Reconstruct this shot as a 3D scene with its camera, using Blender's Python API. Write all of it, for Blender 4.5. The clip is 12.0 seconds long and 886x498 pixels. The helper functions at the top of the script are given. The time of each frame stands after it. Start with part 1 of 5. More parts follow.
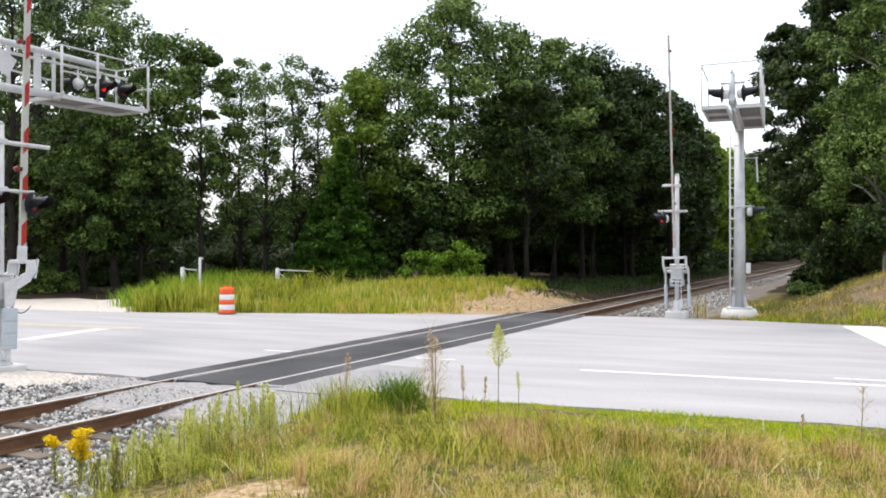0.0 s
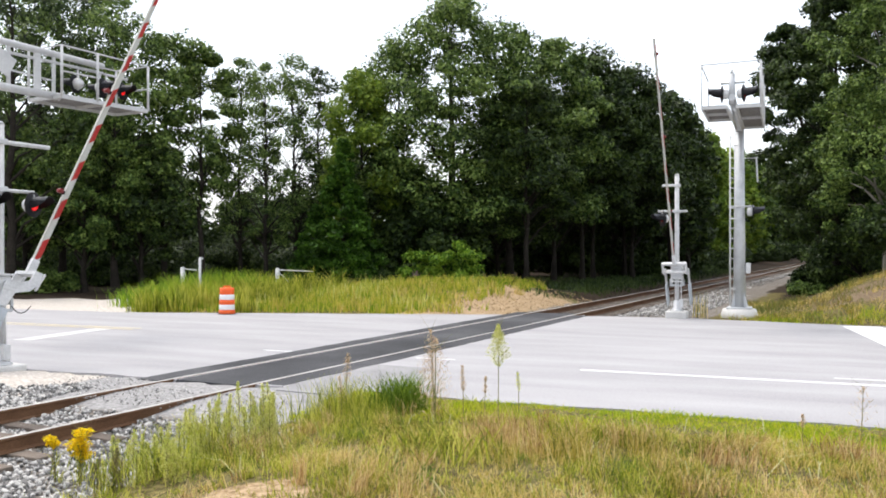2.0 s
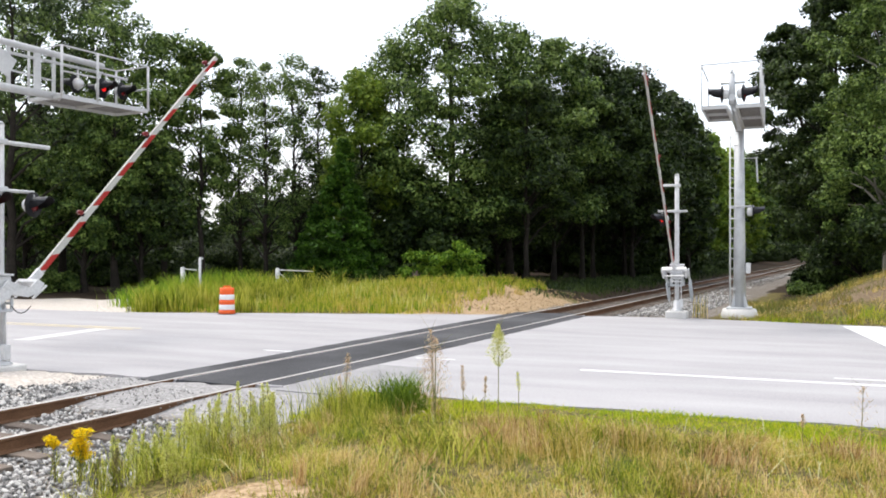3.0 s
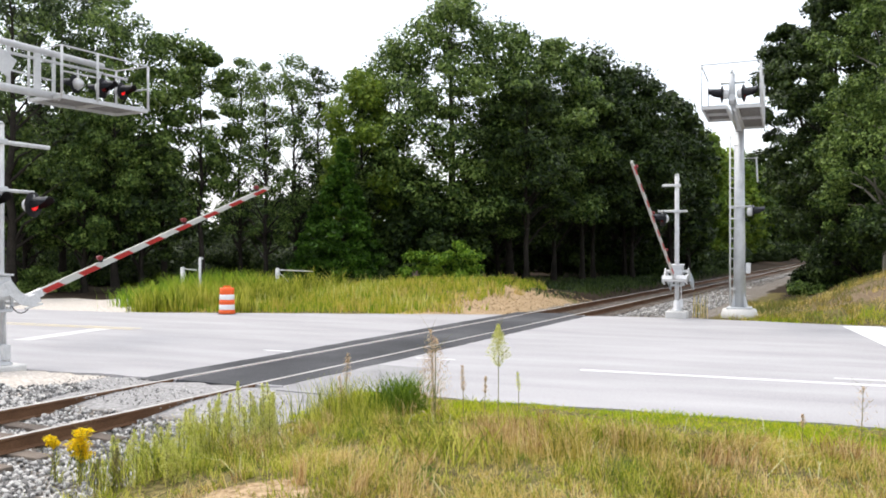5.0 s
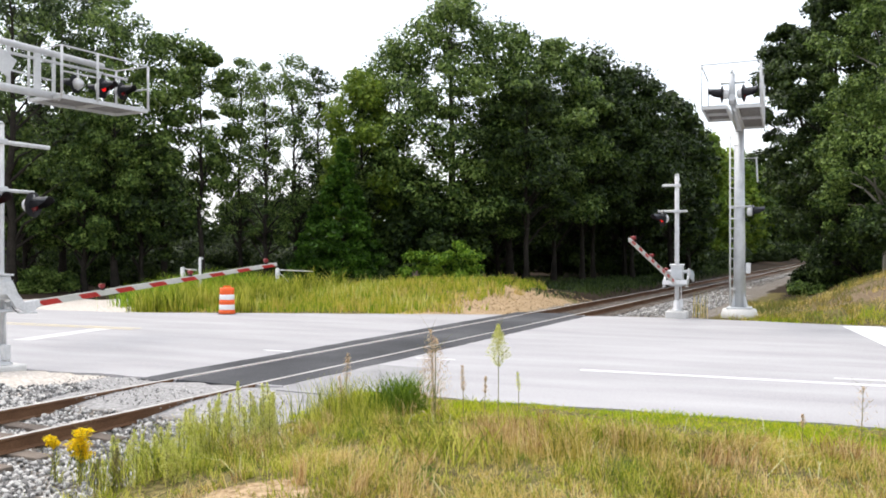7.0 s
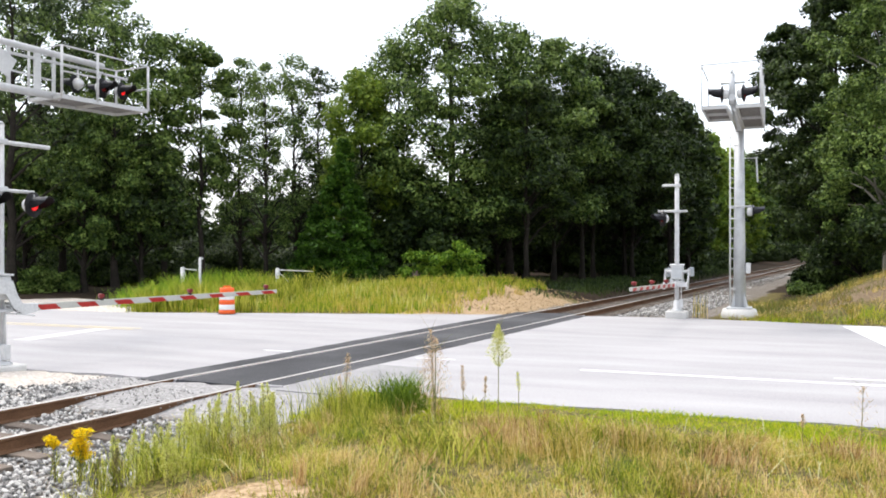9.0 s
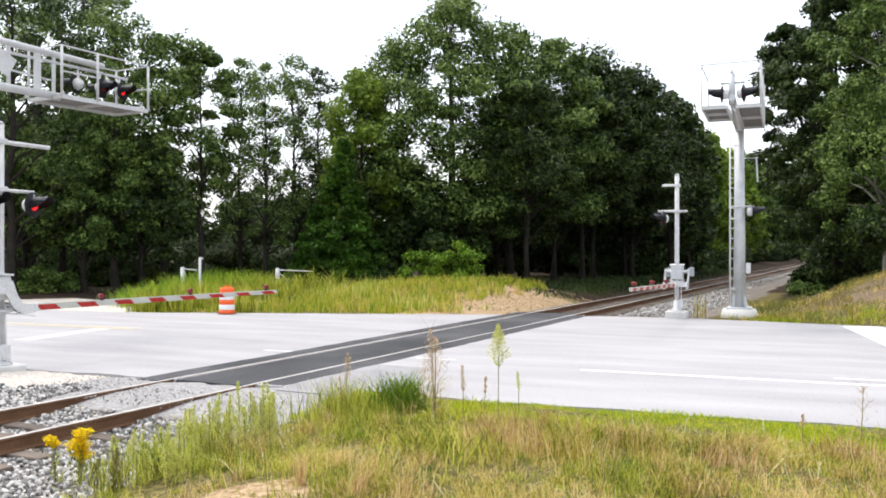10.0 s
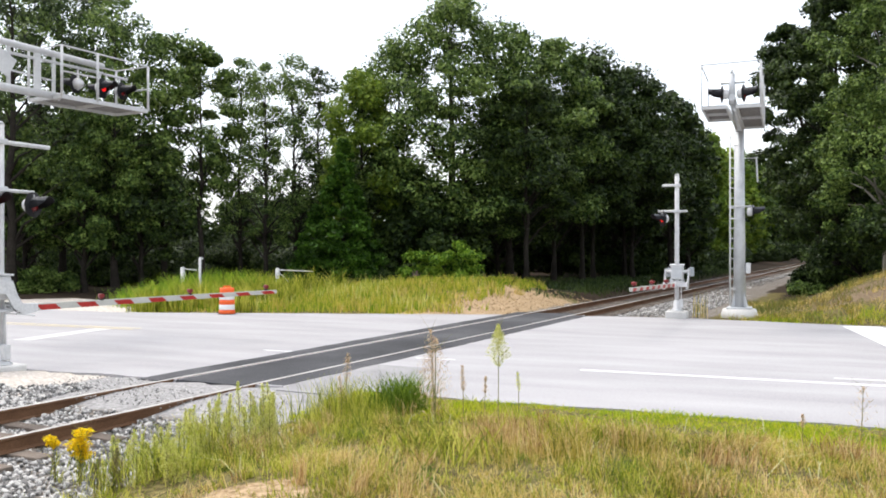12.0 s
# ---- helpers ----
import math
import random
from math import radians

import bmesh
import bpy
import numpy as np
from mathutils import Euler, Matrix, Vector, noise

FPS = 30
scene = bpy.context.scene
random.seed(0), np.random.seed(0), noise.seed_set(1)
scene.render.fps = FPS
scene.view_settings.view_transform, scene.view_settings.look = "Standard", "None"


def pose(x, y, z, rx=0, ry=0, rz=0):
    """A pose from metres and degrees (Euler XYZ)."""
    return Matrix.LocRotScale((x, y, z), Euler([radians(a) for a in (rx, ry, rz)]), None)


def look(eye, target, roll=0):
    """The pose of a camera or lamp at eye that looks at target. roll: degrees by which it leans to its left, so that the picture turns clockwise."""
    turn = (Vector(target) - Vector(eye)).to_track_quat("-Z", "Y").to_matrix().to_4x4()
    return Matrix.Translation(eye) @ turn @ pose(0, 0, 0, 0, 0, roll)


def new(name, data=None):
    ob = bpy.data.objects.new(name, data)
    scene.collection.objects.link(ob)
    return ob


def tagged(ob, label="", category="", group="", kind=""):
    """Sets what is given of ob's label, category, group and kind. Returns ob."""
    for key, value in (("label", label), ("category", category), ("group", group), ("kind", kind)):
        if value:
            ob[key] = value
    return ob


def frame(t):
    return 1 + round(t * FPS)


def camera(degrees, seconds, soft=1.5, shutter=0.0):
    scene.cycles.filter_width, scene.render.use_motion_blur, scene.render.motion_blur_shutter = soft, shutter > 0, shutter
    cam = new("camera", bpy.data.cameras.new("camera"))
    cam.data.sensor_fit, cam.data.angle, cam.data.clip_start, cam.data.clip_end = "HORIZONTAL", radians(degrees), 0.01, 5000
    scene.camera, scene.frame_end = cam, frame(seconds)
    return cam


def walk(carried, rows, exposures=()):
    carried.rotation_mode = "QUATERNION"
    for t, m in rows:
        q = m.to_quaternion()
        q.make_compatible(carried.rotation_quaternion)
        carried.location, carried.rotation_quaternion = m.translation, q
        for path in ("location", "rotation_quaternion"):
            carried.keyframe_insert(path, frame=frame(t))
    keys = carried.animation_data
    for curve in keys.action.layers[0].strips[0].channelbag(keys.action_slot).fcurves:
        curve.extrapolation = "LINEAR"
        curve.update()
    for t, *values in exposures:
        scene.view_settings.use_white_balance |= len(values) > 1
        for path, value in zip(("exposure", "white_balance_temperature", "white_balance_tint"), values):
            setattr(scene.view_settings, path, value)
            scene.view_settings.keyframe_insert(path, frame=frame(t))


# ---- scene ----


# ---- camera ----
EYE = 2.08
cam = camera(53.66, 12.0, soft=1.85)
walk(cam, [(0.0, look((0, 0, EYE), (0, 50, EYE))), (12.0, look((0, 0, EYE), (0, 50, EYE)))],
     exposures=[(0.0, 0.03), (5.0, 0.06), (7.2, 0.1), (9.0, 0.18), (10.0, 0.18), (12.0, 0.1)])

# ---- world and sun ----
world = bpy.data.worlds.new("overcast_sky")
scene.world = world
world.use_nodes = True
wn, wl = world.node_tree.nodes, world.node_tree.links
wn.clear()
sky = wn.new("ShaderNodeTexSky")
sky.sky_type = "NISHITA"
sky.sun_disc = False
sky.sun_elevation, sky.sun_rotation = radians(67), radians(-49)
sky.dust_density, sky.air_density = 4.0, 1.0
sky_bg = wn.new("ShaderNodeBackground")
sky_bg.inputs["Strength"].default_value = 0.12
wl.new(sky.outputs[0], sky_bg.inputs["Color"])
cloud_noise = wn.new("ShaderNodeTexNoise")
cloud_noise.inputs["Scale"].default_value = 2.2
cloud_noise.inputs["Detail"].default_value = 6
cloud_ramp = wn.new("ShaderNodeValToRGB")
cloud_ramp.color_ramp.elements[0].color = (0.86, 0.88, 0.93, 1)
cloud_ramp.color_ramp.elements[1].color = (1, 1, 1, 1)
wl.new(cloud_noise.outputs["Fac"], cloud_ramp.inputs["Fac"])
cloud_bg = wn.new("ShaderNodeBackground")
cloud_bg.inputs["Strength"].default_value = 1.12
wl.new(cloud_ramp.outputs["Color"], cloud_bg.inputs["Color"])
sky_add = wn.new("ShaderNodeAddShader")
wl.new(sky_bg.outputs[0], sky_add.inputs[0])
wl.new(cloud_bg.outputs[0], sky_add.inputs[1])
world_out = wn.new("ShaderNodeOutputWorld")
wl.new(sky_add.outputs[0], world_out.inputs["Surface"])

sun_data = bpy.data.lights.new("sun", "SUN")
sun_data.energy, sun_data.angle, sun_data.color = 2.2, radians(24), (1.0, 0.955, 0.88)
sun = new("sun", sun_data)
sun.matrix_world = look((-16, 34, 50), (0, 20, 0))


# ---- materials ----
def material(name):
    m = bpy.data.materials.new(name)
    m.use_nodes = True
    n = m.node_tree.nodes
    return m, n, m.node_tree.links, n["Principled BSDF"]


def mottled(name, colours, scale=3.0, fine=40.0, rough=0.8, metal=0.0, bump=0.3, spread=0.5, island=0.0, piece=0.0, dist=0.02, gloss=0.5, lo=0.3, hi=0.7):
    """Two scales of noise through a colour ramp, with a fine relief; island and piece vary it from blade to blade and from object to object."""
    m, n, l, b = material(name)
    co = n.new("ShaderNodeTexCoord")
    big, small = n.new("ShaderNodeTexNoise"), n.new("ShaderNodeTexNoise")
    for node, s, d in ((big, scale, 4), (small, fine, 6)):
        node.inputs["Scale"].default_value = s
        node.inputs["Detail"].default_value = d
        l.new(co.outputs["Object"], node.inputs["Vector"])
    mix = n.new("ShaderNodeMath")
    mix.operation = "MULTIPLY_ADD"
    mix.inputs[1].default_value = spread
    l.new(small.outputs["Fac"], mix.inputs[0])
    half = n.new("ShaderNodeMath")
    half.operation = "MULTIPLY"
    half.inputs[1].default_value = 1 - spread
    l.new(big.outputs["Fac"], half.inputs[0])
    l.new(half.outputs[0], mix.inputs[2])
    value = mix.outputs[0]
    for amount, node, socket in ((island, "ShaderNodeNewGeometry", "Random Per Island"), (piece, "ShaderNodeObjectInfo", "Random")):
        if amount:
            r = n.new(node)
            sub = n.new("ShaderNodeMath")
            sub.operation = "SUBTRACT"
            sub.inputs[1].default_value = 0.5
            l.new(r.outputs[socket], sub.inputs[0])
            add = n.new("ShaderNodeMath")
            add.operation = "MULTIPLY_ADD"
            add.inputs[1].default_value = amount
            l.new(sub.outputs[0], add.inputs[0])
            l.new(value, add.inputs[2])
            value = add.outputs[0]
    ramp = n.new("ShaderNodeValToRGB")
    e = ramp.color_ramp.elements
    e[0].position, e[0].color = lo, (*colours[0], 1)
    e[1].position, e[1].color = hi, (*colours[-1], 1)
    for i, c in enumerate(colours[1:-1], 1):
        k = e.new(lo + (hi - lo) * i / (len(colours) - 1))
        k.color = (*c, 1)
    l.new(value, ramp.inputs["Fac"])
    l.new(ramp.outputs["Color"], b.inputs["Base Color"])
    b.inputs["Roughness"].default_value, b.inputs["Metallic"].default_value = rough, metal
    b.inputs["Specular IOR Level"].default_value = gloss
    if bump:
        bp = n.new("ShaderNodeBump")
        bp.inputs["Strength"].default_value, bp.inputs["Distance"].default_value = bump, dist
        l.new(small.outputs["Fac"], bp.inputs["Height"])
        l.new(bp.outputs["Normal"], b.inputs["Normal"])
    return m


def leafy(name, colours, scale=0.35, island=0.5, rough=0.5, through_light=0.3):
    """Leaf and blade surface: colour by clump and by single leaf, with some light passing through."""
    m = mottled(name, colours, scale=scale, fine=scale * 6, rough=rough, bump=0, spread=0.35, island=island, lo=0.36, hi=0.64)
    n, l = m.node_tree.nodes, m.node_tree.links
    b, out = n["Principled BSDF"], n["Material Output"]
    b.inputs["Specular IOR Level"].default_value = 0.2
    tr = n.new("ShaderNodeBsdfTranslucent")
    source = b.inputs["Base Color"].links[0].from_socket
    l.new(source, tr.inputs["Color"])
    ms = n.new("ShaderNodeMixShader")
    ms.inputs[0].default_value = through_light
    l.new(b.outputs[0], ms.inputs[1])
    l.new(tr.outputs[0], ms.inputs[2])
    l.new(ms.outputs[0], out.inputs["Surface"])
    return m


def glow(name, colour, strength):
    m, n, l, b = material(name)
    b.inputs["Base Color"].default_value = (*colour, 1)
    b.inputs["Emission Color"].default_value = (*colour, 1)
    b.inputs["Emission Strength"].default_value = strength
    b.inputs["Roughness"].default_value = 0.25
    return m


M_SAND = mottled("sandy_soil", [(0.26, 0.18, 0.1), (0.42, 0.31, 0.19), (0.36, 0.28, 0.18)], 0.9, 14, 0.95, bump=0.8, gloss=0.1)
M_UNDER = leafy("olive_grass", [(0.2, 0.25, 0.03), (0.34, 0.36, 0.05), (0.46, 0.37, 0.13)], 0.9, 0.4, 0.8, 0.35)
M_PALEBLADE = leafy("pale_blade", [(0.4, 0.46, 0.14), (0.55, 0.56, 0.25), (0.68, 0.66, 0.4)], 1.0, 0.4, 0.7, 0.35)
M_ROAD = mottled("worn_asphalt", [(0.24, 0.236, 0.243), (0.335, 0.329, 0.338), (0.42, 0.412, 0.422)], 0.35, 34, 0.85, bump=0.3, spread=0.5, dist=0.005, gloss=0.3)
# lane wear runs along the road
road_nodes, road_links = M_ROAD.node_tree.nodes, M_ROAD.node_tree.links
along = road_nodes.new("ShaderNodeMapping")
along.vector_type = "TEXTURE"
along.inputs["Rotation"].default_value = (0, 0, radians(157.8))
along.inputs["Scale"].default_value = (4.5, 1.0, 1.0)
for node in list(road_nodes):
    if node.bl_idname == "ShaderNodeTexCoord":
        road_links.new(node.outputs["Object"], along.inputs["Vector"])
for node in list(road_nodes):
    if node.bl_idname == "ShaderNodeTexNoise" and node.inputs["Scale"].default_value < 1:
        node.inputs["Scale"].default_value, node.inputs["Detail"].default_value = 1.1, 7
        road_links.new(along.outputs["Vector"], node.inputs["Vector"])
M_NEWASPHALT = mottled("dark_asphalt", [(0.03, 0.031, 0.034), (0.06, 0.061, 0.066), (0.12, 0.121, 0.127)], 0.45, 40, 0.9, bump=0.5, spread=0.35, dist=0.006, gloss=0.2)
M_PATCH = mottled("patched_asphalt", [(0.19, 0.188, 0.19), (0.27, 0.267, 0.27), (0.36, 0.356, 0.358)], 1.6, 40, 0.95, bump=0.6, dist=0.01, gloss=0.2)
M_WHITE = mottled("white_road_paint", [(0.55, 0.55, 0.55), (0.72, 0.72, 0.72), (0.8, 0.8, 0.8)], 2.0, 45, 0.7, bump=0.2, spread=0.7, dist=0.003)
M_WORNWHITE = mottled("worn_white_road_paint", [(0.38, 0.375, 0.38), (0.5, 0.495, 0.5), (0.64, 0.64, 0.64)], 1.2, 45, 0.75, bump=0.2, spread=0.5, dist=0.003)
M_YELLOW = mottled("yellow_road_paint", [(0.42, 0.39, 0.34), (0.55, 0.47, 0.3), (0.6, 0.5, 0.3)], 2.0, 45, 0.7, bump=0.2, dist=0.003)
M_RUST = mottled("rusty_steel", [(0.085, 0.042, 0.022), (0.15, 0.078, 0.04), (0.22, 0.125, 0.07)], 2.0, 60, 0.8, metal=0.15, bump=0.4, dist=0.004, gloss=0.3)
M_RAILTOP = mottled("worn_rail_head", [(0.32, 0.3, 0.28), (0.45, 0.43, 0.41), (0.58, 0.57, 0.55)], 3.0, 80, 0.5, metal=0.6, bump=0.1, dist=0.002)
M_TIE = mottled("weathered_tie", [(0.08, 0.065, 0.055), (0.13, 0.105, 0.085), (0.19, 0.155, 0.125)], 3.0, 45, 0.95, bump=0.7, piece=0.3)
M_STONE = mottled("ballast_stone", [(0.14, 0.138, 0.135), (0.31, 0.3, 0.29), (0.56, 0.55, 0.53)], 6.0, 60, 0.95, bump=0.3, spread=0.3, island=0.8, gloss=0.2)
M_CONCRETE = mottled("concrete", [(0.44, 0.43, 0.41), (0.56, 0.55, 0.53), (0.66, 0.65, 0.63)], 2.5, 40, 0.9, bump=0.4)
M_GALV = mottled("galvanised_steel", [(0.4, 0.415, 0.43), (0.52, 0.535, 0.55), (0.62, 0.635, 0.65)], 4.0, 50, 0.55, metal=0.3, bump=0.1, dist=0.003)
M_ALU = mottled("dull_aluminium", [(0.46, 0.465, 0.47), (0.6, 0.605, 0.61), (0.7, 0.705, 0.71)], 5.0, 40, 0.5, metal=0.25, bump=0.15, dist=0.004)
M_PAINT = mottled("white_paint", [(0.42, 0.425, 0.43), (0.53, 0.535, 0.54), (0.62, 0.625, 0.63)], 5.0, 40, 0.55, bump=0.1, dist=0.003)
M_GRATE = mottled("grey_grating", [(0.13, 0.125, 0.12), (0.18, 0.172, 0.165), (0.24, 0.23, 0.22)], 3.0, 60, 0.8, metal=0.1, bump=0.5)
M_BLACK = mottled("black_paint", [(0.006, 0.006, 0.008), (0.011, 0.011, 0.013), (0.018, 0.018, 0.022)], 4.0, 50, 0.6, bump=0.1, dist=0.002, gloss=0.2)
M_HOODTOP = mottled("lighter_black_paint", [(0.05, 0.055, 0.065), (0.08, 0.085, 0.1), (0.12, 0.125, 0.14)], 4.0, 50, 0.5, bump=0.1, dist=0.002)
M_REDSTRIPE = mottled("red_reflective", [(0.26, 0.014, 0.01), (0.36, 0.02, 0.014), (0.44, 0.04, 0.03)], 4.0, 50, 0.5, bump=0.05, dist=0.002, gloss=0.3)
M_WHITESTRIPE = mottled("white_reflective", [(0.38, 0.38, 0.34), (0.46, 0.46, 0.42), (0.53, 0.53, 0.49)], 4.0, 50, 0.5, bump=0.05, dist=0.002, gloss=0.3)
M_ORANGE = mottled("orange_plastic", [(0.72, 0.085, 0.01), (0.82, 0.11, 0.012), (0.88, 0.14, 0.02)], 3.0, 40, 0.45, bump=0.05, dist=0.003)
M_DRUMWHITE = mottled("white_sheeting", [(0.68, 0.68, 0.68), (0.78, 0.78, 0.78), (0.84, 0.84, 0.84)], 3.0, 40, 0.4, bump=0.05, dist=0.003)
M_RUBBER = mottled("black_rubber", [(0.02, 0.02, 0.02), (0.035, 0.035, 0.035), (0.05, 0.05, 0.05)], 5.0, 60, 0.85, bump=0.3)
M_LENS = mottled("dark_red_lens", [(0.1, 0.008, 0.008), (0.15, 0.01, 0.012), (0.18, 0.014, 0.016)], 5.0, 60, 0.25, bump=0.05, dist=0.002)
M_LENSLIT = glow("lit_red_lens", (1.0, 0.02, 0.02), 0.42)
M_ARMLAMP = mottled("gate_lamp_red", [(0.13, 0.007, 0.007), (0.18, 0.009, 0.009), (0.24, 0.014, 0.014)], 5.0, 60, 0.35, bump=0.05, dist=0.002)
M_BARK = mottled("bark", [(0.014, 0.012, 0.01), (0.028, 0.024, 0.02), (0.055, 0.048, 0.04)], 1.5, 18, 0.95, bump=0.8, gloss=0.1)
M_PALEBARK = mottled("pale_bark", [(0.16, 0.15, 0.13), (0.25, 0.23, 0.2), (0.36, 0.34, 0.3)], 1.5, 18, 0.95, bump=0.8)
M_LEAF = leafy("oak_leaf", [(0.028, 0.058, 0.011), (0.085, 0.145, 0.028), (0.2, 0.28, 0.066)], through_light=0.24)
# Oak leaf's darker copy: shade under and behind the canopy is in its colour.
M_LEAFSHADED = leafy("shaded_leaf", [(0.011, 0.024, 0.006), (0.028, 0.052, 0.011), (0.07, 0.108, 0.022)], through_light=0.2)
M_LEAFLIGHT = leafy("light_leaf", [(0.08, 0.14, 0.014), (0.14, 0.22, 0.022), (0.22, 0.3, 0.035)])
M_CEDAR = leafy("cedar_needle", [(0.02, 0.055, 0.006), (0.045, 0.11, 0.011), (0.09, 0.19, 0.02)])
M_BUSH = leafy("bush_leaf", [(0.06, 0.14, 0.011), (0.15, 0.28, 0.02), (0.29, 0.43, 0.045)])
M_DRY = leafy("mixed_dry_grass", [(0.12, 0.14, 0.015), (0.4, 0.35, 0.05), (0.55, 0.4, 0.11), (0.76, 0.6, 0.26)], 0.9, 0.4, 0.8, 0.45)
M_LAWN = leafy("green_grass", [(0.2, 0.33, 0.014), (0.4, 0.5, 0.018), (0.58, 0.58, 0.04)], 0.9, 0.4, 0.7, 0.5)
M_WEED = leafy("weed_green", [(0.11, 0.15, 0.012), (0.34, 0.38, 0.028), (0.58, 0.55, 0.12)], 0.9, 0.4, 0.7, 0.5)
M_DARKTUFT = leafy("dark_tuft_green", [(0.06, 0.12, 0.01), (0.12, 0.2, 0.016), (0.2, 0.29, 0.03)], 1.0, 0.5, 0.7, 0.4)
M_SEED = leafy("pale_seed_head", [(0.46, 0.52, 0.1), (0.62, 0.63, 0.16), (0.76, 0.72, 0.3)], 2.0, 0.5, 0.9, 0.5)
M_SEEDRED = leafy("tawny_seed_head", [(0.5, 0.32, 0.18), (0.6, 0.45, 0.27), (0.7, 0.58, 0.38)], 2.0, 0.5, 0.8, 0.45)
M_STEM = leafy("stem", [(0.14, 0.15, 0.05), (0.22, 0.2, 0.08), (0.3, 0.24, 0.12)], 2.0, 0.5, 0.8, 0.1)
M_FLOWER = leafy("yellow_flower", [(0.75, 0.5, 0.005), (0.88, 0.66, 0.01), (0.95, 0.78, 0.02)], 4.0, 0.5, 0.7, 0.3)
M_MOUND = leafy("mound_grass_green", [(0.15, 0.26, 0.014), (0.34, 0.42, 0.024), (0.52, 0.5, 0.05), (0.62, 0.5, 0.12)], 0.8, 0.5, 0.8, 0.4)
M_BANK = leafy("bank_grass_green", [(0.13, 0.17, 0.035), (0.22, 0.22, 0.05), (0.3, 0.22, 0.1)], 0.6, 0.4, 0.8, 0.25)
M_TAWNY = leafy("tawny_grass", [(0.26, 0.15, 0.055), (0.55, 0.36, 0.15), (0.74, 0.56, 0.29)], 1.0, 0.5, 0.8, 0.4)
M_BUSHLIGHT = leafy("tall_weed_leaf", [(0.12, 0.24, 0.014), (0.24, 0.38, 0.022), (0.38, 0.5, 0.04)], 0.8)
M_BOX = mottled("pale_blue_box_paint", [(0.38, 0.42, 0.46), (0.45, 0.49, 0.53), (0.52, 0.56, 0.6)], 3.0, 40, 0.5, bump=0.1, dist=0.003)


def zoned_ground():
    """Thatchy soil with sand, trackside dirt, fallen leaves darkened for tree shade and broken asphalt laid in where
    the ground's own zone values say so, with ragged edges.
    """
    m, n, l, b = material("ground_zones")
    co = n.new("ShaderNodeTexCoord")
    big, small = n.new("ShaderNodeTexNoise"), n.new("ShaderNodeTexNoise")
    for node, s, d in ((big, 1.3, 6), (small, 17, 8)):
        node.inputs["Scale"].default_value = s
        node.inputs["Detail"].default_value = d
        l.new(co.outputs["Object"], node.inputs["Vector"])

    def tones(c0, c1, c2):
        ramp = n.new("ShaderNodeValToRGB")
        e = ramp.color_ramp.elements
        e[0].position, e[0].color = 0.36, (*c0, 1)
        e[1].position, e[1].color = 0.64, (*c2, 1)
        k = e.new(0.5)
        k.color = (*c1, 1)
        l.new(small.outputs["Fac"], ramp.inputs["Fac"])
        return ramp.outputs["Color"]
    colour = tones((0.06, 0.05, 0.018), (0.12, 0.1, 0.04), (0.2, 0.17, 0.07))
    zones = {"pale": ((0.36, 0.32, 0.28), (0.5, 0.455, 0.405), (0.62, 0.58, 0.53)), "sand": ((0.2, 0.135, 0.07), (0.34, 0.245, 0.145), (0.44, 0.33, 0.21)), "trackside": ((0.1, 0.085, 0.07), (0.17, 0.15, 0.13), (0.27, 0.25, 0.225)),
             # Fallen-leaf brown goes near black here to carry the canopy's shade.
             "earth": ((0.1, 0.07, 0.045), (0.17, 0.125, 0.08), (0.24, 0.185, 0.125)), "shaded_litter": ((0.016, 0.012, 0.008), (0.032, 0.022, 0.014), (0.06, 0.042, 0.027)), "asphalt": ((0.22, 0.216, 0.215), (0.28, 0.275, 0.273), (0.36, 0.352, 0.348))}
    for name, c in zones.items():
        a = n.new("ShaderNodeAttribute")
        a.attribute_name = name
        add = n.new("ShaderNodeMath")
        add.operation = "ADD"
        l.new(a.outputs["Fac"], add.inputs[0])
        l.new(big.outputs["Fac"], add.inputs[1])
        edge = n.new("ShaderNodeMapRange")
        edge.inputs["From Min"].default_value, edge.inputs["From Max"].default_value = 0.92, 1.08
        l.new(add.outputs[0], edge.inputs["Value"])
        mix = n.new("ShaderNodeMix")
        mix.data_type = "RGBA"
        l.new(edge.outputs["Result"], mix.inputs["Factor"])
        l.new(colour, mix.inputs["A"])
        l.new(tones(*c), mix.inputs["B"])
        colour = mix.outputs["Result"]
    l.new(colour, b.inputs["Base Color"])
    b.inputs["Roughness"].default_value, b.inputs["Specular IOR Level"].default_value = 0.95, 0.1
    bp = n.new("ShaderNodeBump")
    bp.inputs["Strength"].default_value, bp.inputs["Distance"].default_value = 0.5, 0.02
    l.new(small.outputs["Fac"], bp.inputs["Height"])
    l.new(bp.outputs["Normal"], b.inputs["Normal"])
    return m


M_GROUND = zoned_ground()


# ---- mesh helpers ----
def part(name, bm, mat, parent=None, label=""):
    me = bpy.data.meshes.new(name)
    bm.to_mesh(me)
    bm.free()
    me.materials.append(mat)
    ob = new(name, me)
    if parent is not None:
        ob.parent = parent
    return tagged(ob, label)


def mesh_from(name, verts, faces, mat, parent=None, smooth=False):
    me = bpy.data.meshes.new(name)
    me.from_pydata([tuple(v) for v in verts], [], [tuple(f) for f in faces])
    me.materials.append(mat)
    if smooth:
        me.polygons.foreach_set("use_smooth", [True] * len(me.polygons))
    ob = new(name, me)
    if parent is not None:
        ob.parent = parent
    return ob


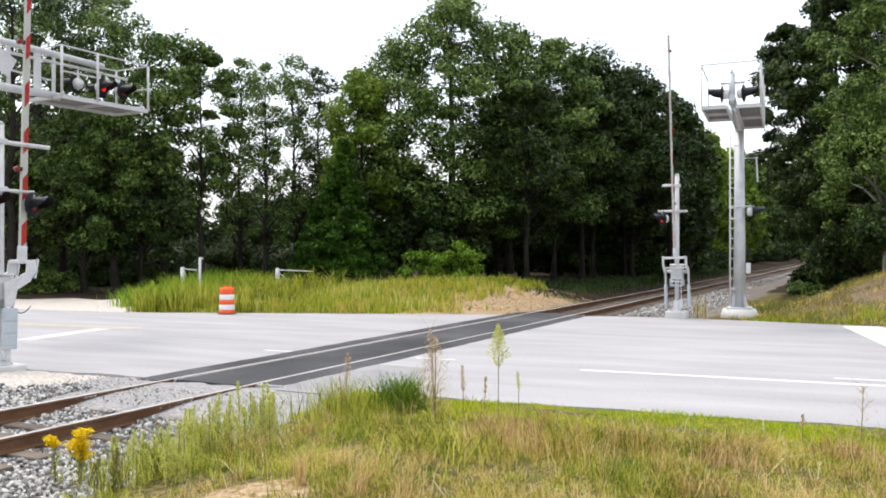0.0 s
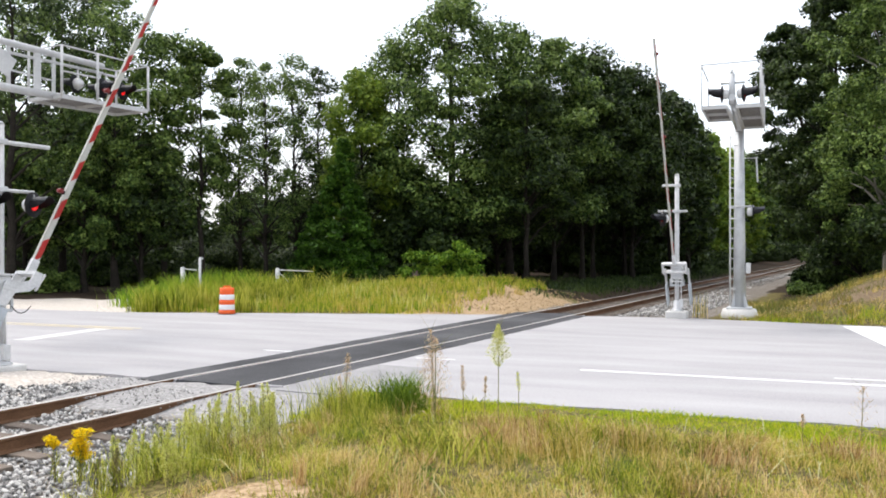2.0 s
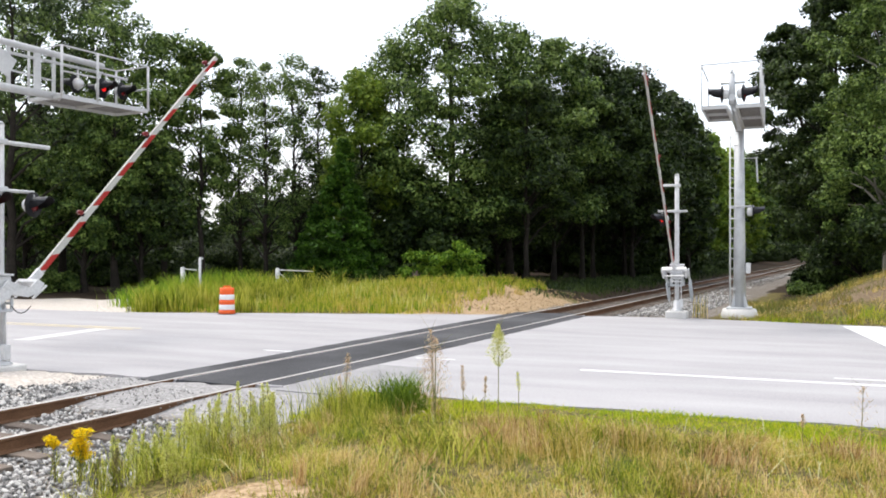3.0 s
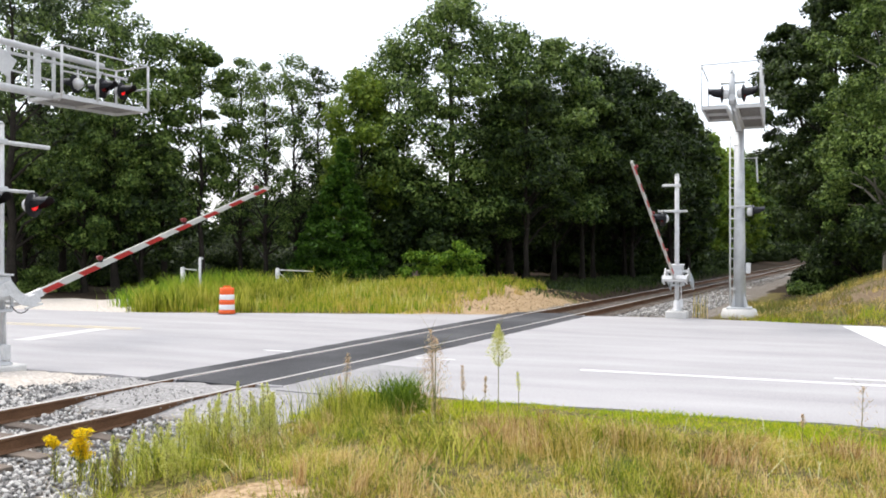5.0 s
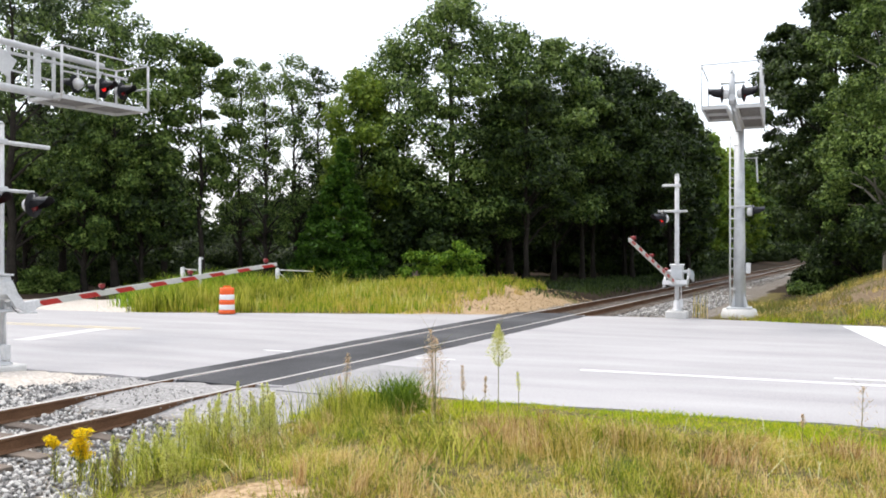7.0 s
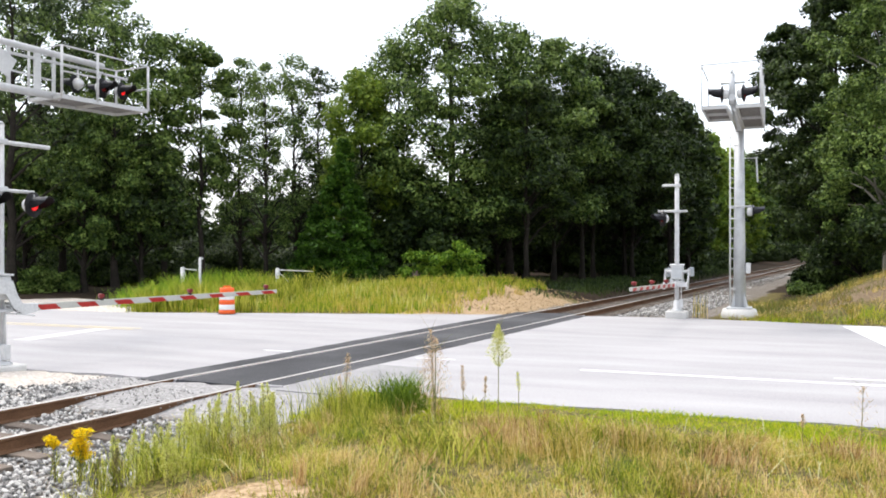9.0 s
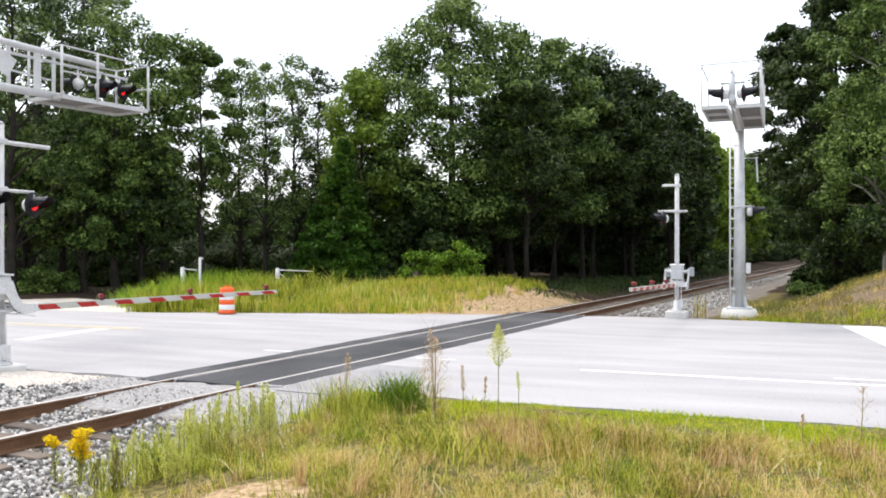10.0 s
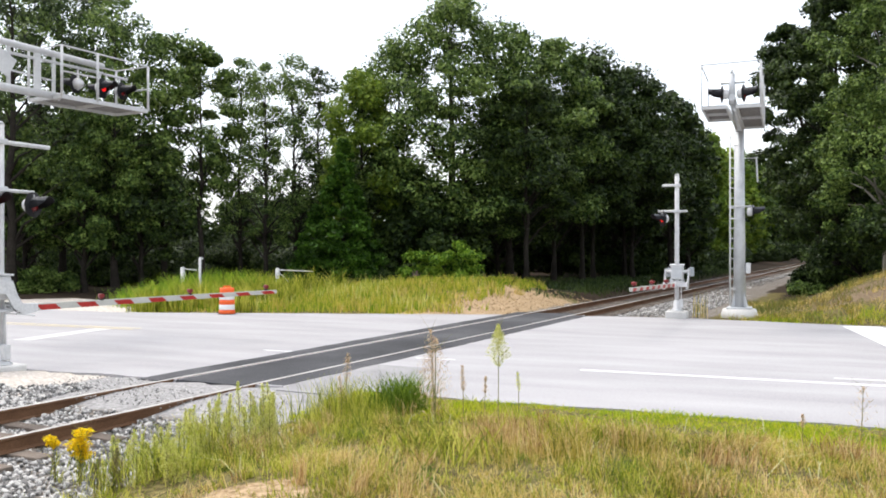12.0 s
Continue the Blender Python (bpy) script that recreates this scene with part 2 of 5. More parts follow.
def mesh_arrays(name, verts, corners, mat, parent=None):
    """A mesh of faces that all have the same number of corners, straight from arrays."""
    me = bpy.data.meshes.new(name)
    k = corners.shape[1]
    me.vertices.add(len(verts))
    me.vertices.foreach_set("co", np.ascontiguousarray(verts, dtype=np.float32).ravel())
    me.loops.add(corners.size)
    me.loops.foreach_set("vertex_index", np.ascontiguousarray(corners, dtype=np.int32).ravel())
    me.polygons.add(len(corners))
    me.polygons.foreach_set("loop_start", np.arange(0, corners.size, k, dtype=np.int32))
    me.update(calc_edges=True)
    me.materials.append(mat)
    ob = new(name, me)
    if parent is not None:
        ob.parent = parent
    return ob


def box(bm, size, at=(0, 0, 0), rot=(0, 0, 0), bevel=0.0):
    made = bmesh.ops.create_cube(bm, size=1.0)["verts"]
    m = pose(*at, *rot) @ Matrix.Diagonal((*size, 1))
    bmesh.ops.transform(bm, matrix=m, verts=made)
    if bevel:
        edges = list({e for v in made for e in v.link_edges})
        bmesh.ops.bevel(bm, geom=edges, offset=bevel, segments=2, affect="EDGES", profile=0.5)


def tube(bm, a, b, r1, r2=None, seg=10, caps=True):
    a, b = Vector(a), Vector(b)
    r2 = r1 if r2 is None else r2
    d = b - a
    made = bmesh.ops.create_cone(bm, cap_ends=caps, segments=seg, radius1=r1, radius2=r2, depth=d.length)["verts"]
    m = Matrix.Translation((a + b) / 2) @ d.to_track_quat("Z", "Y").to_matrix().to_4x4()
    bmesh.ops.transform(bm, matrix=m, verts=made)
    for v in made:
        for f in v.link_faces:
            f.smooth = len(f.verts) == 4


def lathe(bm, rings, seg=20, close=True):
    """A turned body about z from (radius, height) rings."""
    loops = [[bm.verts.new((r * math.cos(2 * math.pi * i / seg), r * math.sin(2 * math.pi * i / seg), z)) for i in range(seg)] for r, z in rings]
    for lo, hi in zip(loops, loops[1:]):
        for i in range(seg):
            f = bm.faces.new((lo[i], lo[(i + 1) % seg], hi[(i + 1) % seg], hi[i]))
            f.smooth = True
    if close:
        bm.faces.new(loops[0][::-1])
        bm.faces.new(loops[-1])


def extrude_outline(bm, points, thickness, m=None):
    """A plate: an outline in the xz plane, given thickness along y."""
    n = len(points)
    lo = [bm.verts.new((x, -thickness / 2, z)) for x, z in points]
    hi = [bm.verts.new((x, thickness / 2, z)) for x, z in points]
    bm.faces.new(lo)
    bm.faces.new(hi[::-1])
    for i in range(n):
        bm.faces.new((lo[(i + 1) % n], lo[i], hi[i], hi[(i + 1) % n]))
    if m is not None:
        bmesh.ops.transform(bm, matrix=m, verts=lo + hi)
    bmesh.ops.recalc_face_normals(bm, faces=bm.faces)


def thing(name, at, turn=0.0):
    e = new(name)
    e.empty_display_size = 0.3
    e.matrix_basis = pose(*at, 0, 0, turn)
    return e


# ---- plan ----
# the track runs along TDIR through TRACK; the road's near edge runs along RDIR through ROAD0
TANG = 26.4
TDIR = Vector((math.sin(radians(TANG)), math.cos(radians(TANG)), 0))
TNOR = Vector((math.cos(radians(TANG)), -math.sin(radians(TANG)), 0))
TRACK = Vector((-10.42, 0, 0))
ROAD0 = Vector((0.126, 12.2, 0))
RDIR = Vector((-0.926, 0.377, 0))
RNOR = Vector((0.377, 0.926, 0))


def on_track(s, d, z=0.0):
    p = TRACK + TDIR * s + TNOR * d
    return Vector((p.x, p.y, z))


def on_road(u, v, z=0.0):
    p = ROAD0 + RDIR * u + RNOR * v
    return Vector((p.x, p.y, z))


FAR_U = np.array([-60, -6.6, -5.4, -1.07, 4.4, 15.9, 60])
FAR_V = np.array([14.9, 14.9, 15.0, 15.9, 15.05, 11.4, 10.5])


def smooth(a):
    a = np.clip(a, 0, 1)
    return a * a * (3 - 2 * a)


def plan_coords(x, y):
    u = (x - ROAD0.x) * RDIR.x + (y - ROAD0.y) * RDIR.y
    v = (x - ROAD0.x) * RNOR.x + (y - ROAD0.y) * RNOR.y
    d = (x - TRACK.x) * TNOR.x + (y - TRACK.y) * TNOR.y
    s = (x - TRACK.x) * TDIR.x + (y - TRACK.y) * TDIR.y
    return u, v, d, s


def wave(x, y, k, ph):
    return np.sin(x * k + ph) * np.cos(y * k * 0.83 + ph * 1.7) + 0.5 * np.sin((x + y) * k * 1.9 + ph)


def ground_z(x, y):
    """Height of the ground: level with the road at its edges, a low bank before it, a mound and a bank behind it."""
    x, y = np.asarray(x, float), np.asarray(y, float)
    u, v, d, s = plan_coords(x, y)
    far = v - np.interp(u, FAR_U, FAR_V)
    on = (v > -0.03) & (far < 0.3)
    bump = 0.03 * wave(x, y, 1.3, 0.4) + 0.012 * wave(x, y, 4.1, 1.0)
    near = 0.04 + 0.30 * smooth((-v - 0.6) / 5.0) * smooth((d - 3.0) / 3.0) + bump
    left = (0.25 * smooth((22 - u) / 5.0) + 0.4 * smooth((16 - u) / 7.0)) * smooth((far - 0.5) / 9.0) * smooth((-d - 1.9) / 3.6) * (1 - 0.8 * smooth((far - 10) / 6)) + bump * smooth(far)
    right = 1.9 * smooth((d - 5.6) / 6.5) * smooth((far - 0.3) / 7.0) + bump * smooth(far)
    z = np.where(v < 0, near, np.where(d < 0, left, right))
    bed = smooth((np.abs(d) - 1.7 - 1.0 * ((v < 0) & (d > 0))) / 1.1)
    drop = np.where(v < 0, smooth((-v - 1.1) / 2.2), smooth((far - 0.2) / 1.5))
    z = z * bed - (0.03 + 0.19 * drop) * (1 - bed)
    return np.where(on, -0.06, np.where((v > -1.2) & (v <= -0.03), z * smooth((-v - 0.05) / 1.1) - 0.004, z))


def gz(x, y):
    return float(ground_z(x, y))


# ---- ground, road and track ----
def stretched(lo, hi, step, far, on=100):
    mid = np.arange(lo, hi + 1e-6, step)
    more = np.arange(mid[-1] + 1.2, on, 1.2)
    return np.concatenate([lo - np.geomspace(step * 1.5, far, 26)[::-1], mid, more, more[-1] + np.geomspace(2, far, 22)])


def build_ground():
    xs, ys = stretched(-24, 26, 0.26, 3000, 90), stretched(2, 48, 0.26, 3000, 170)
    gx, gy = np.meshgrid(xs, ys)
    z = ground_z(gx, gy)
    verts = np.stack([gx, gy, z], -1).reshape(-1, 3)
    w = len(xs)
    i = (np.arange(len(ys) - 1)[:, None] * w + np.arange(w - 1)[None]).ravel()
    quads = np.stack([i, i + 1, i + 1 + w, i + w], 1)
    ob = mesh_arrays("ground", verts, quads, M_GROUND)
    c = verts
    u, v, d, s = plan_coords(c[:, 0], c[:, 1])
    far = v - np.interp(u, FAR_U, FAR_V)

    def within(a, lo, hi, soft):
        return np.clip((a - lo) / soft + 0.5, 0, 1) * np.clip((hi - a) / soft + 0.5, 0, 1)
    # a dirt lane that leaves the road, the cut face of the mound, and a bare patch before the camera
    lane = within(u, 15.8, 70, 1.0) * within(far, -0.5, 99, 0.6) * within(c[:, 1], 0, 36.5, 1.5)
    cut = within(d, -4.9, -1.7, 0.8) * within(far, 0.1, 9.5, 1.5)
    bare = np.clip(1.4 - np.hypot((c[:, 0] + 1.4) / 0.6, (c[:, 1] - 6.4) / 0.4), 0, 0.7)
    shoulder = within(d, -7.5, -1.5, 0.8) * within(v, -2.1, 0, 0.8)
    # Wood floor: dark leaf fall, with tree shade put into its colour.
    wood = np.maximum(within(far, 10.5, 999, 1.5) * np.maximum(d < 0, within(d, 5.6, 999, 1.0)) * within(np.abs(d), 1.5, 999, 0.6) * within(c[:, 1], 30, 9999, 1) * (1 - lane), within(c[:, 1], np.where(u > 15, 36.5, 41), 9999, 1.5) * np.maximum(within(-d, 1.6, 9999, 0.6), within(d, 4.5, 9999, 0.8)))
    off = np.maximum(within(v, -99, 0.2, 0.5), within(far, -0.2, 999, 0.5))
    scar = within(d, 6.2, 30, 1.2) * within(far, 3.2, 6.5, 1.6) * 0.7
    track = np.maximum(within(d, -1.7, 2.7, 0.6), within(d, -2, 4.8, 0.8) * (far > -0.5)) * off
    patch_ = within(s, 13.3, 15.6, 0.8) * within(d, -2.0, 2.8, 0.6)
    for name, value in (("pale", np.maximum(lane, shoulder)), ("sand", np.maximum(cut, bare)), ("trackside", track), ("earth", scar), ("shaded_litter", wood), ("asphalt", patch_)):
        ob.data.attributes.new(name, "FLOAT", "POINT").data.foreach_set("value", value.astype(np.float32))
    ob.data.polygons.foreach_set("use_smooth", [True] * len(quads))
    tagged(ob, "grassy sandy ground with gravel along the track", "ground", kind="structure")


def strip(name, us, lo, hi, z, thick, mat, label, category, kind="structure", parent=None):
    """A slab on the road between two curves of the road's own coordinates."""
    bm = bmesh.new()
    rows = []
    for u, a, b in zip(us, lo, hi):
        rows.append([bm.verts.new(on_road(u, a, z)), bm.verts.new(on_road(u, b, z)), bm.verts.new(on_road(u, b, z - thick)), bm.verts.new(on_road(u, a, z - thick))])
    for p, q in zip(rows, rows[1:]):
        for k in range(4):
            bm.faces.new((p[k], p[(k + 1) % 4], q[(k + 1) % 4], q[k]))
    bm.faces.new(rows[0][::-1])
    bm.faces.new(rows[-1])
    bmesh.ops.recalc_face_normals(bm, faces=bm.faces)
    ob = part(name, bm, mat, parent, label)
    return tagged(ob, label, category, kind=kind)


def build_road():
    us = np.concatenate([np.arange(-60, -14, 4), np.arange(-14, 24, 0.4), np.arange(24, 61, 4)])
    edge = 0.05 * np.sin(us * 2.3) + 0.04 * np.sin(us * 5.1 + 1)
    far = np.interp(us, FAR_U, FAR_V) + 0.05 * np.sin(us * 3.3)
    strip("road", us, edge, far, 0.0, 0.25, M_ROAD, "pale worn asphalt road with a slight crown of wear", "road")
    # lane lines and stop bars
    tagged(strip("lane_line", np.linspace(-40, -1.0, 27), np.full(27, 3.42), np.full(27, 3.55), 0.006, 0.005, M_WHITE, "", ""), "solid white lane line on the asphalt", "road marking", kind="structure")
    tagged(strip("edge_line", np.linspace(-40, -5.0, 24), np.full(24, 4.02), np.full(24, 4.1), 0.006, 0.005, M_WHITE, "", ""), "short worn white line on the asphalt", "road marking", kind="structure")
    for k, v in enumerate((6.55, 6.85)):
        strip("centre_line", np.arange(11.5, 50, 1.5), np.full(26, v), np.full(26, v + 0.11), 0.006, 0.005, M_YELLOW, "faded yellow centre line on the asphalt", "road marking")
    for u in (1.5, 4.9):
        strip("lane_dash", np.array([u, u + 0.4, u + 0.8]), np.full(3, 3.9), np.full(3, 3.97), 0.006, 0.005, M_WHITE, "short worn white dash on the asphalt", "road marking")
    for name, a, b, w in (("stop_bar", (-9.87, 20.0), (-9.1, 22.9), 0.5), ("stop_bar", (10.75, 23.6), (9.35, 18.3), 0.95)):
        bm = bmesh.new()
        a, b = Vector((*a, 0)), Vector((*b, 0))
        side = Vector(((b - a).y, -(b - a).x, 0)).normalized() * w
        if side.x < 0:
            side = -side
        lo = [bm.verts.new(p + Vector((0, 0, 0.006))) for p in (a, b, b + side, a + side)]
        f = bm.faces.new(lo)
        ext = bmesh.ops.extrude_face_region(bm, geom=[f])["geom"]
        bmesh.ops.translate(bm, verts=[g for g in ext if isinstance(g, bmesh.types.BMVert)], vec=(0, 0, -0.005))
        bmesh.ops.recalc_face_normals(bm, faces=bm.faces)
        tagged(part(name, bm, M_WORNWHITE if w < 0.6 else M_WHITE), "white painted stop bar on the asphalt", "road marking", kind="structure")


def track_slab(name, s0, s1, d0, d1, top, thick, mat, label, category, ragged=0.0, seed=3):
    rng = np.random.default_rng(seed)
    n = max(2, int((s1 - s0) / 0.35))
    bm = bmesh.new()
    rows = []
    for k, s in enumerate(np.linspace(s0, s1, n)):
        a, b = d0 + rng.normal(0, ragged), d1 + rng.normal(0, ragged)
        rows.append([bm.verts.new(on_track(s, a, top)), bm.verts.new(on_track(s, b, top)), bm.verts.new(on_track(s, b, top - thick)), bm.verts.new(on_track(s, a, top - thick))])
    for p, q in zip(rows, rows[1:]):
        for k in range(4):
            bm.faces.new((p[k], p[(k + 1) % 4], q[(k + 1) % 4], q[k]))
    bm.faces.new(rows[0][::-1])
    bm.faces.new(rows[-1])
    bmesh.ops.recalc_face_normals(bm, faces=bm.faces)
    return tagged(part(name, bm, mat), label, category, kind="structure")


RAIL = [(-0.07, -0.17), (0.07, -0.17), (0.07, -0.158), (0.012, -0.14), (0.012, -0.045), (0.036, -0.035), (0.036, -0.004), (0.028, 0.0), (-0.028, 0.0), (-0.036, -0.004), (-0.036, -0.035), (-0.012, -0.045), (-0.012, -0.14), (-0.07, -0.158)]
RAIL_Z = 0.012
S_NEAR, S_FAR = 13.8, 31.6     # the crossing, along the track


def build_track():
    for side in (-0.7525, 0.7525):
        bm = bmesh.new()
        rows = [[bm.verts.new(on_track(s, side + x, z + RAIL_Z)) for x, z in RAIL] for s in (-30, 0, 60, 260)]
        for p, q in zip(rows, rows[1:]):
            for k in range(len(RAIL)):
                f = bm.faces.new((p[k], p[(k + 1) % len(RAIL)], q[(k + 1) % len(RAIL)], q[k]))
                f.material_index = 1 if k in (6, 7, 8) else 0
        bmesh.ops.recalc_face_normals(bm, faces=bm.faces)
        ob = part("rail", bm, M_RUST)
        ob.data.materials.append(M_RAILTOP)
        tagged(ob, "rusty steel rail with a worn bright head", "rail", "rails of the track", "structure")
    # dark asphalt panels in and beside the track, flangeways left open along the rails
    track_slab("crossing_panel", 15.2, S_FAR, -0.64, 0.66, 0.008, 0.2, M_NEWASPHALT, "dark asphalt crossing surface between the rails", "crossing surface")
    track_slab("crossing_panel", 15.0, S_FAR, -1.28, -0.80, 0.008, 0.2, M_NEWASPHALT, "dark asphalt crossing strip outside the rail", "crossing surface", 0.012)
    track_slab("crossing_panel", 15.5, S_FAR - 0.6, 0.80, 1.26, 0.008, 0.2, M_NEWASPHALT, "dark asphalt crossing strip outside the rail", "crossing surface", 0.012)
    track_slab("asphalt_patch", 15.1, 18.2, 1.27, 2.5, 0.006, 0.1, M_PATCH, "patched grey asphalt beside the rail", "crossing surface", 0.06)
    for side in (-0.69, 0.70):
        track_slab("flangeway", 15.3, S_FAR, side - 0.02, side + 0.02, -0.03, 0.1, M_RUBBER, "dark rubber flangeway filler along the rail", "crossing surface")
    # ties out of the road
    bm = bmesh.new()
    box(bm, (2.6, 0.22, 0.18), bevel=0.012)
    me = bpy.data.meshes.new("tie")
    bm.to_mesh(me)
    bm.free()
    me.materials.append(M_TIE)
    rng = random.Random(4)
    spots = [s for s in np.arange(6.0, 12.4, 0.52)] + [s for s in np.arange(S_FAR + 0.4, 110, 0.55)]
    for s in spots:
        ob = new("railway_tie", me)
        ob.matrix_basis = Matrix.Translation(on_track(s, rng.uniform(-0.04, 0.04), RAIL_Z - 0.262)) @ pose(0, 0, 0, 0, 0, -TANG + rng.uniform(-1.2, 1.2))
        tagged(ob, "weathered brown wooden tie bedded in ballast", "railway tie", "ties of the track")


def scatter_stones(name, spots, size, label, seed, mat=None):
    """Broken stone: each a squashed, jittered eight-corner block."""
    rng = np.random.default_rng(seed)
    n = len(spots)
    cube = np.array([[x, y, z] for x in (-1, 1) for y in (-1, 1) for z in (-1, 1)], float)
    faces = np.array([[0, 1, 3, 2], [4, 6, 7, 5], [0, 4, 5, 1], [2, 3, 7, 6], [0, 2, 6, 4], [1, 5, 7, 3]])
    r = size * rng.uniform(0.5, 1.25, (n, 1, 1))
    v = cube[None] * rng.uniform(0.45, 1.0, (n, 8, 3)) * r * 0.7
    ax = rng.normal(size=(n, 3))
    ax /= np.linalg.norm(ax, axis=1, keepdims=True)
    t = rng.uniform(0, 6.28, n)[:, None, None]
    k = np.zeros((n, 3, 3))
    k[:, 0, 1], k[:, 0, 2], k[:, 1, 2] = -ax[:, 2], ax[:, 1], -ax[:, 0]
    k = k - k.transpose(0, 2, 1)
    rot = np.eye(3)[None] + np.sin(t) * k + (1 - np.cos(t)) * (k @ k)
    v = v @ rot.transpose(0, 2, 1) + spots[:, None]
    corners = (faces[None] + 8 * np.arange(n)[:, None, None]).reshape(-1, 4)
    return tagged(mesh_arrays(name, v.reshape(-1, 3), corners, mat or M_STONE), label, "ballast" if mat is None else "stones", kind="stuff")


def build_ballast():
    rng = np.random.default_rng(8)

    def bed(s0, s1, n, d0=-2.6, d1=2.6):
        s, d = rng.uniform(s0, s1, n), rng.uniform(d0, d1, n)
        x = TRACK.x + TDIR.x * s + TNOR.x * d
        y = TRACK.y + TDIR.y * s + TNOR.y * d
        z = ground_z(x, y) + rng.uniform(-0.01, 0.03, n)
        z = np.where(np.abs(np.abs(d) - 0.7525) < 0.09, -0.26, z)
        return np.stack([x, y, z], 1)
    scatter_stones("ballast_near", bed(5.5, 13.2, 24000, -2.6, 3.3), 0.034, "grey broken stone ballast round the rails", 1)
    b = bed(12.6, 16.0, 6000, -4.6, -1.35)
    u, v, d, s = plan_coords(b[:, 0], b[:, 1])
    scatter_stones("ballast_shoulder", b[v < -1.25 + 0.4 * np.sin(b[:, 0] * 3.1)], 0.036, "pale broken stone ballast beside the road", 2)
    scatter_stones("ballast_far", np.concatenate([bed(S_FAR, 46, 13000, -1.4, 4.2), bed(46, 90, 6000, -1.4, 3.4)]), 0.034, "grey broken stone ballast along the track", 3)
    spill = np.concatenate([bed(13.2, 14.6, 260, -0.6, 0.6), bed(13.4, 15.0, 260, -2.2, -0.85), bed(13.2, 14.6, 200, 0.85, 2.4)])
    spill[:, 2] = np.maximum(spill[:, 2], 0.0) + 0.012
    scatter_stones("ballast_spill", spill, 0.013, "small loose stones spilled on the crossing's edge", 6)
    p = bed(S_FAR, 42, 700, -4.6, -1.6)
    scatter_stones("mound_stones", p, 0.04, "pale stones lying on the sandy cut of the mound", 4, M_SAND)


# ---- plants ----
def blades(name, x, y, h, width, lean, mat, label, seed, category="grass", parent=None, kind="stuff", z=None):
    """Bent blades of grass: a tapering ribbon each."""
    rng = np.random.default_rng(seed)
    n = len(x)
    z0 = ground_z(x, y) - 0.02 if z is None else z
    az, fz = rng.uniform(0, 6.283, n), rng.uniform(0, 6.283, n)
    ln = lean * rng.uniform(0.2, 1.3, n) * h
    dx, dy = np.cos(az) * ln, np.sin(az) * ln
    wx, wy = np.cos(fz) * width / 2, np.sin(fz) * width / 2
    vs = []
    for f, w in ((0.0, 1.0), (0.55, 0.75)):
        cx, cy, cz = x + dx * f ** 2, y + dy * f ** 2, z0 + h * (f - 0.12 * lean * f ** 3)
        vs += [np.stack([cx - wx * w, cy - wy * w, cz], 1), np.stack([cx + wx * w, cy + wy * w, cz], 1)]
    vs.append(np.stack([x + dx, y + dy, z0 + h * (1 - 0.25 * lean)], 1))
    v = np.stack(vs, 1).reshape(-1, 3)
    tri = np.array([[0, 1, 3], [0, 3, 2], [2, 3, 4]])
    corners = (tri[None] + 5 * np.arange(n)[:, None, None]).reshape(-1, 3)
    ob = mesh_arrays(name, v, corners, mat, parent)
    return tagged(ob, label, category, kind=kind)


def leaf_cloud(rng, centres, radii, per, size, flat=0.75, shell=0.55):
    """Leaves round clump centres: kite-shaped quads, folded out of flat, denser to the outside of each clump."""
    n = len(centres) * per
    c = np.repeat(centres, per, 0)
    r = np.repeat(radii, per)
    d = rng.normal(size=(n, 3))
    d /= np.linalg.norm(d, axis=1, keepdims=True)
    d *= (rng.uniform(0, 1, n) ** shell)[:, None] * r[:, None]
    d[:, 2] *= flat
    p = c + d
    a = rng.normal(size=(n, 3))
    a[:, 2] *= 0.6
    a /= np.linalg.norm(a, axis=1, keepdims=True)
    b = np.cross(a, rng.normal(size=(n, 3)) + np.array([0, 0, 1.2]))
    b /= np.linalg.norm(b, axis=1, keepdims=True) + 1e-9
    s = size * rng.uniform(0.6, 1.4, n)[:, None]
    v = np.stack([p - a * s, p + b * s * 0.55 + a * s * 0.1, p + a * s, p - b * s * 0.55 + a * s * 0.1], 1).reshape(-1, 3)
    return v, np.arange(4 * n).reshape(-1, 4)


def bough_leaves(rng, centres, radii, per, size, flat=0.82, up=0.45, wild=0.75):
    """Leaves on the skins of rounded boughs: each a single blade that faces out and up, thinner below."""
    n = len(centres) * per
    c, r = np.repeat(centres, per, 0), np.repeat(radii, per)[:, None]
    d = rng.normal(size=(n, 3))
    d /= np.linalg.norm(d, axis=1, keepdims=True)
    low = d[:, 2] < 0
    d[low & (rng.uniform(0, 1, n) < 0.45), 2] *= -1
    lump = 1 + 0.28 * np.sin(d[:, :1] * 5.0 + c[:, :1] * 7) * np.cos(d[:, 1:2] * 6.0 + c[:, 2:] * 5)
    p = d * r * lump * (rng.uniform(0, 1, (n, 1)) ** 0.3)
    p[:, 2] *= np.where(d[:, 2] < 0, flat * 0.6, flat)
    p += c
    normal = d + np.array([0, 0, up]) + rng.normal(0, wild, (n, 3))
    normal /= np.linalg.norm(normal, axis=1, keepdims=True) + 1e-9
    a = np.cross(normal, rng.normal(size=(n, 3)))
    a /= np.linalg.norm(a, axis=1, keepdims=True) + 1e-9
    b = np.cross(normal, a)
    s = size * rng.uniform(0.55, 1.4, (n, 1))
    v = np.stack([p + a * s, p - a * s * 0.7 + b * s * 0.62, p - a * s * 0.7 - b * s * 0.62], 1).reshape(-1, 3)
    return v, np.arange(3 * n).reshape(-1, 3)


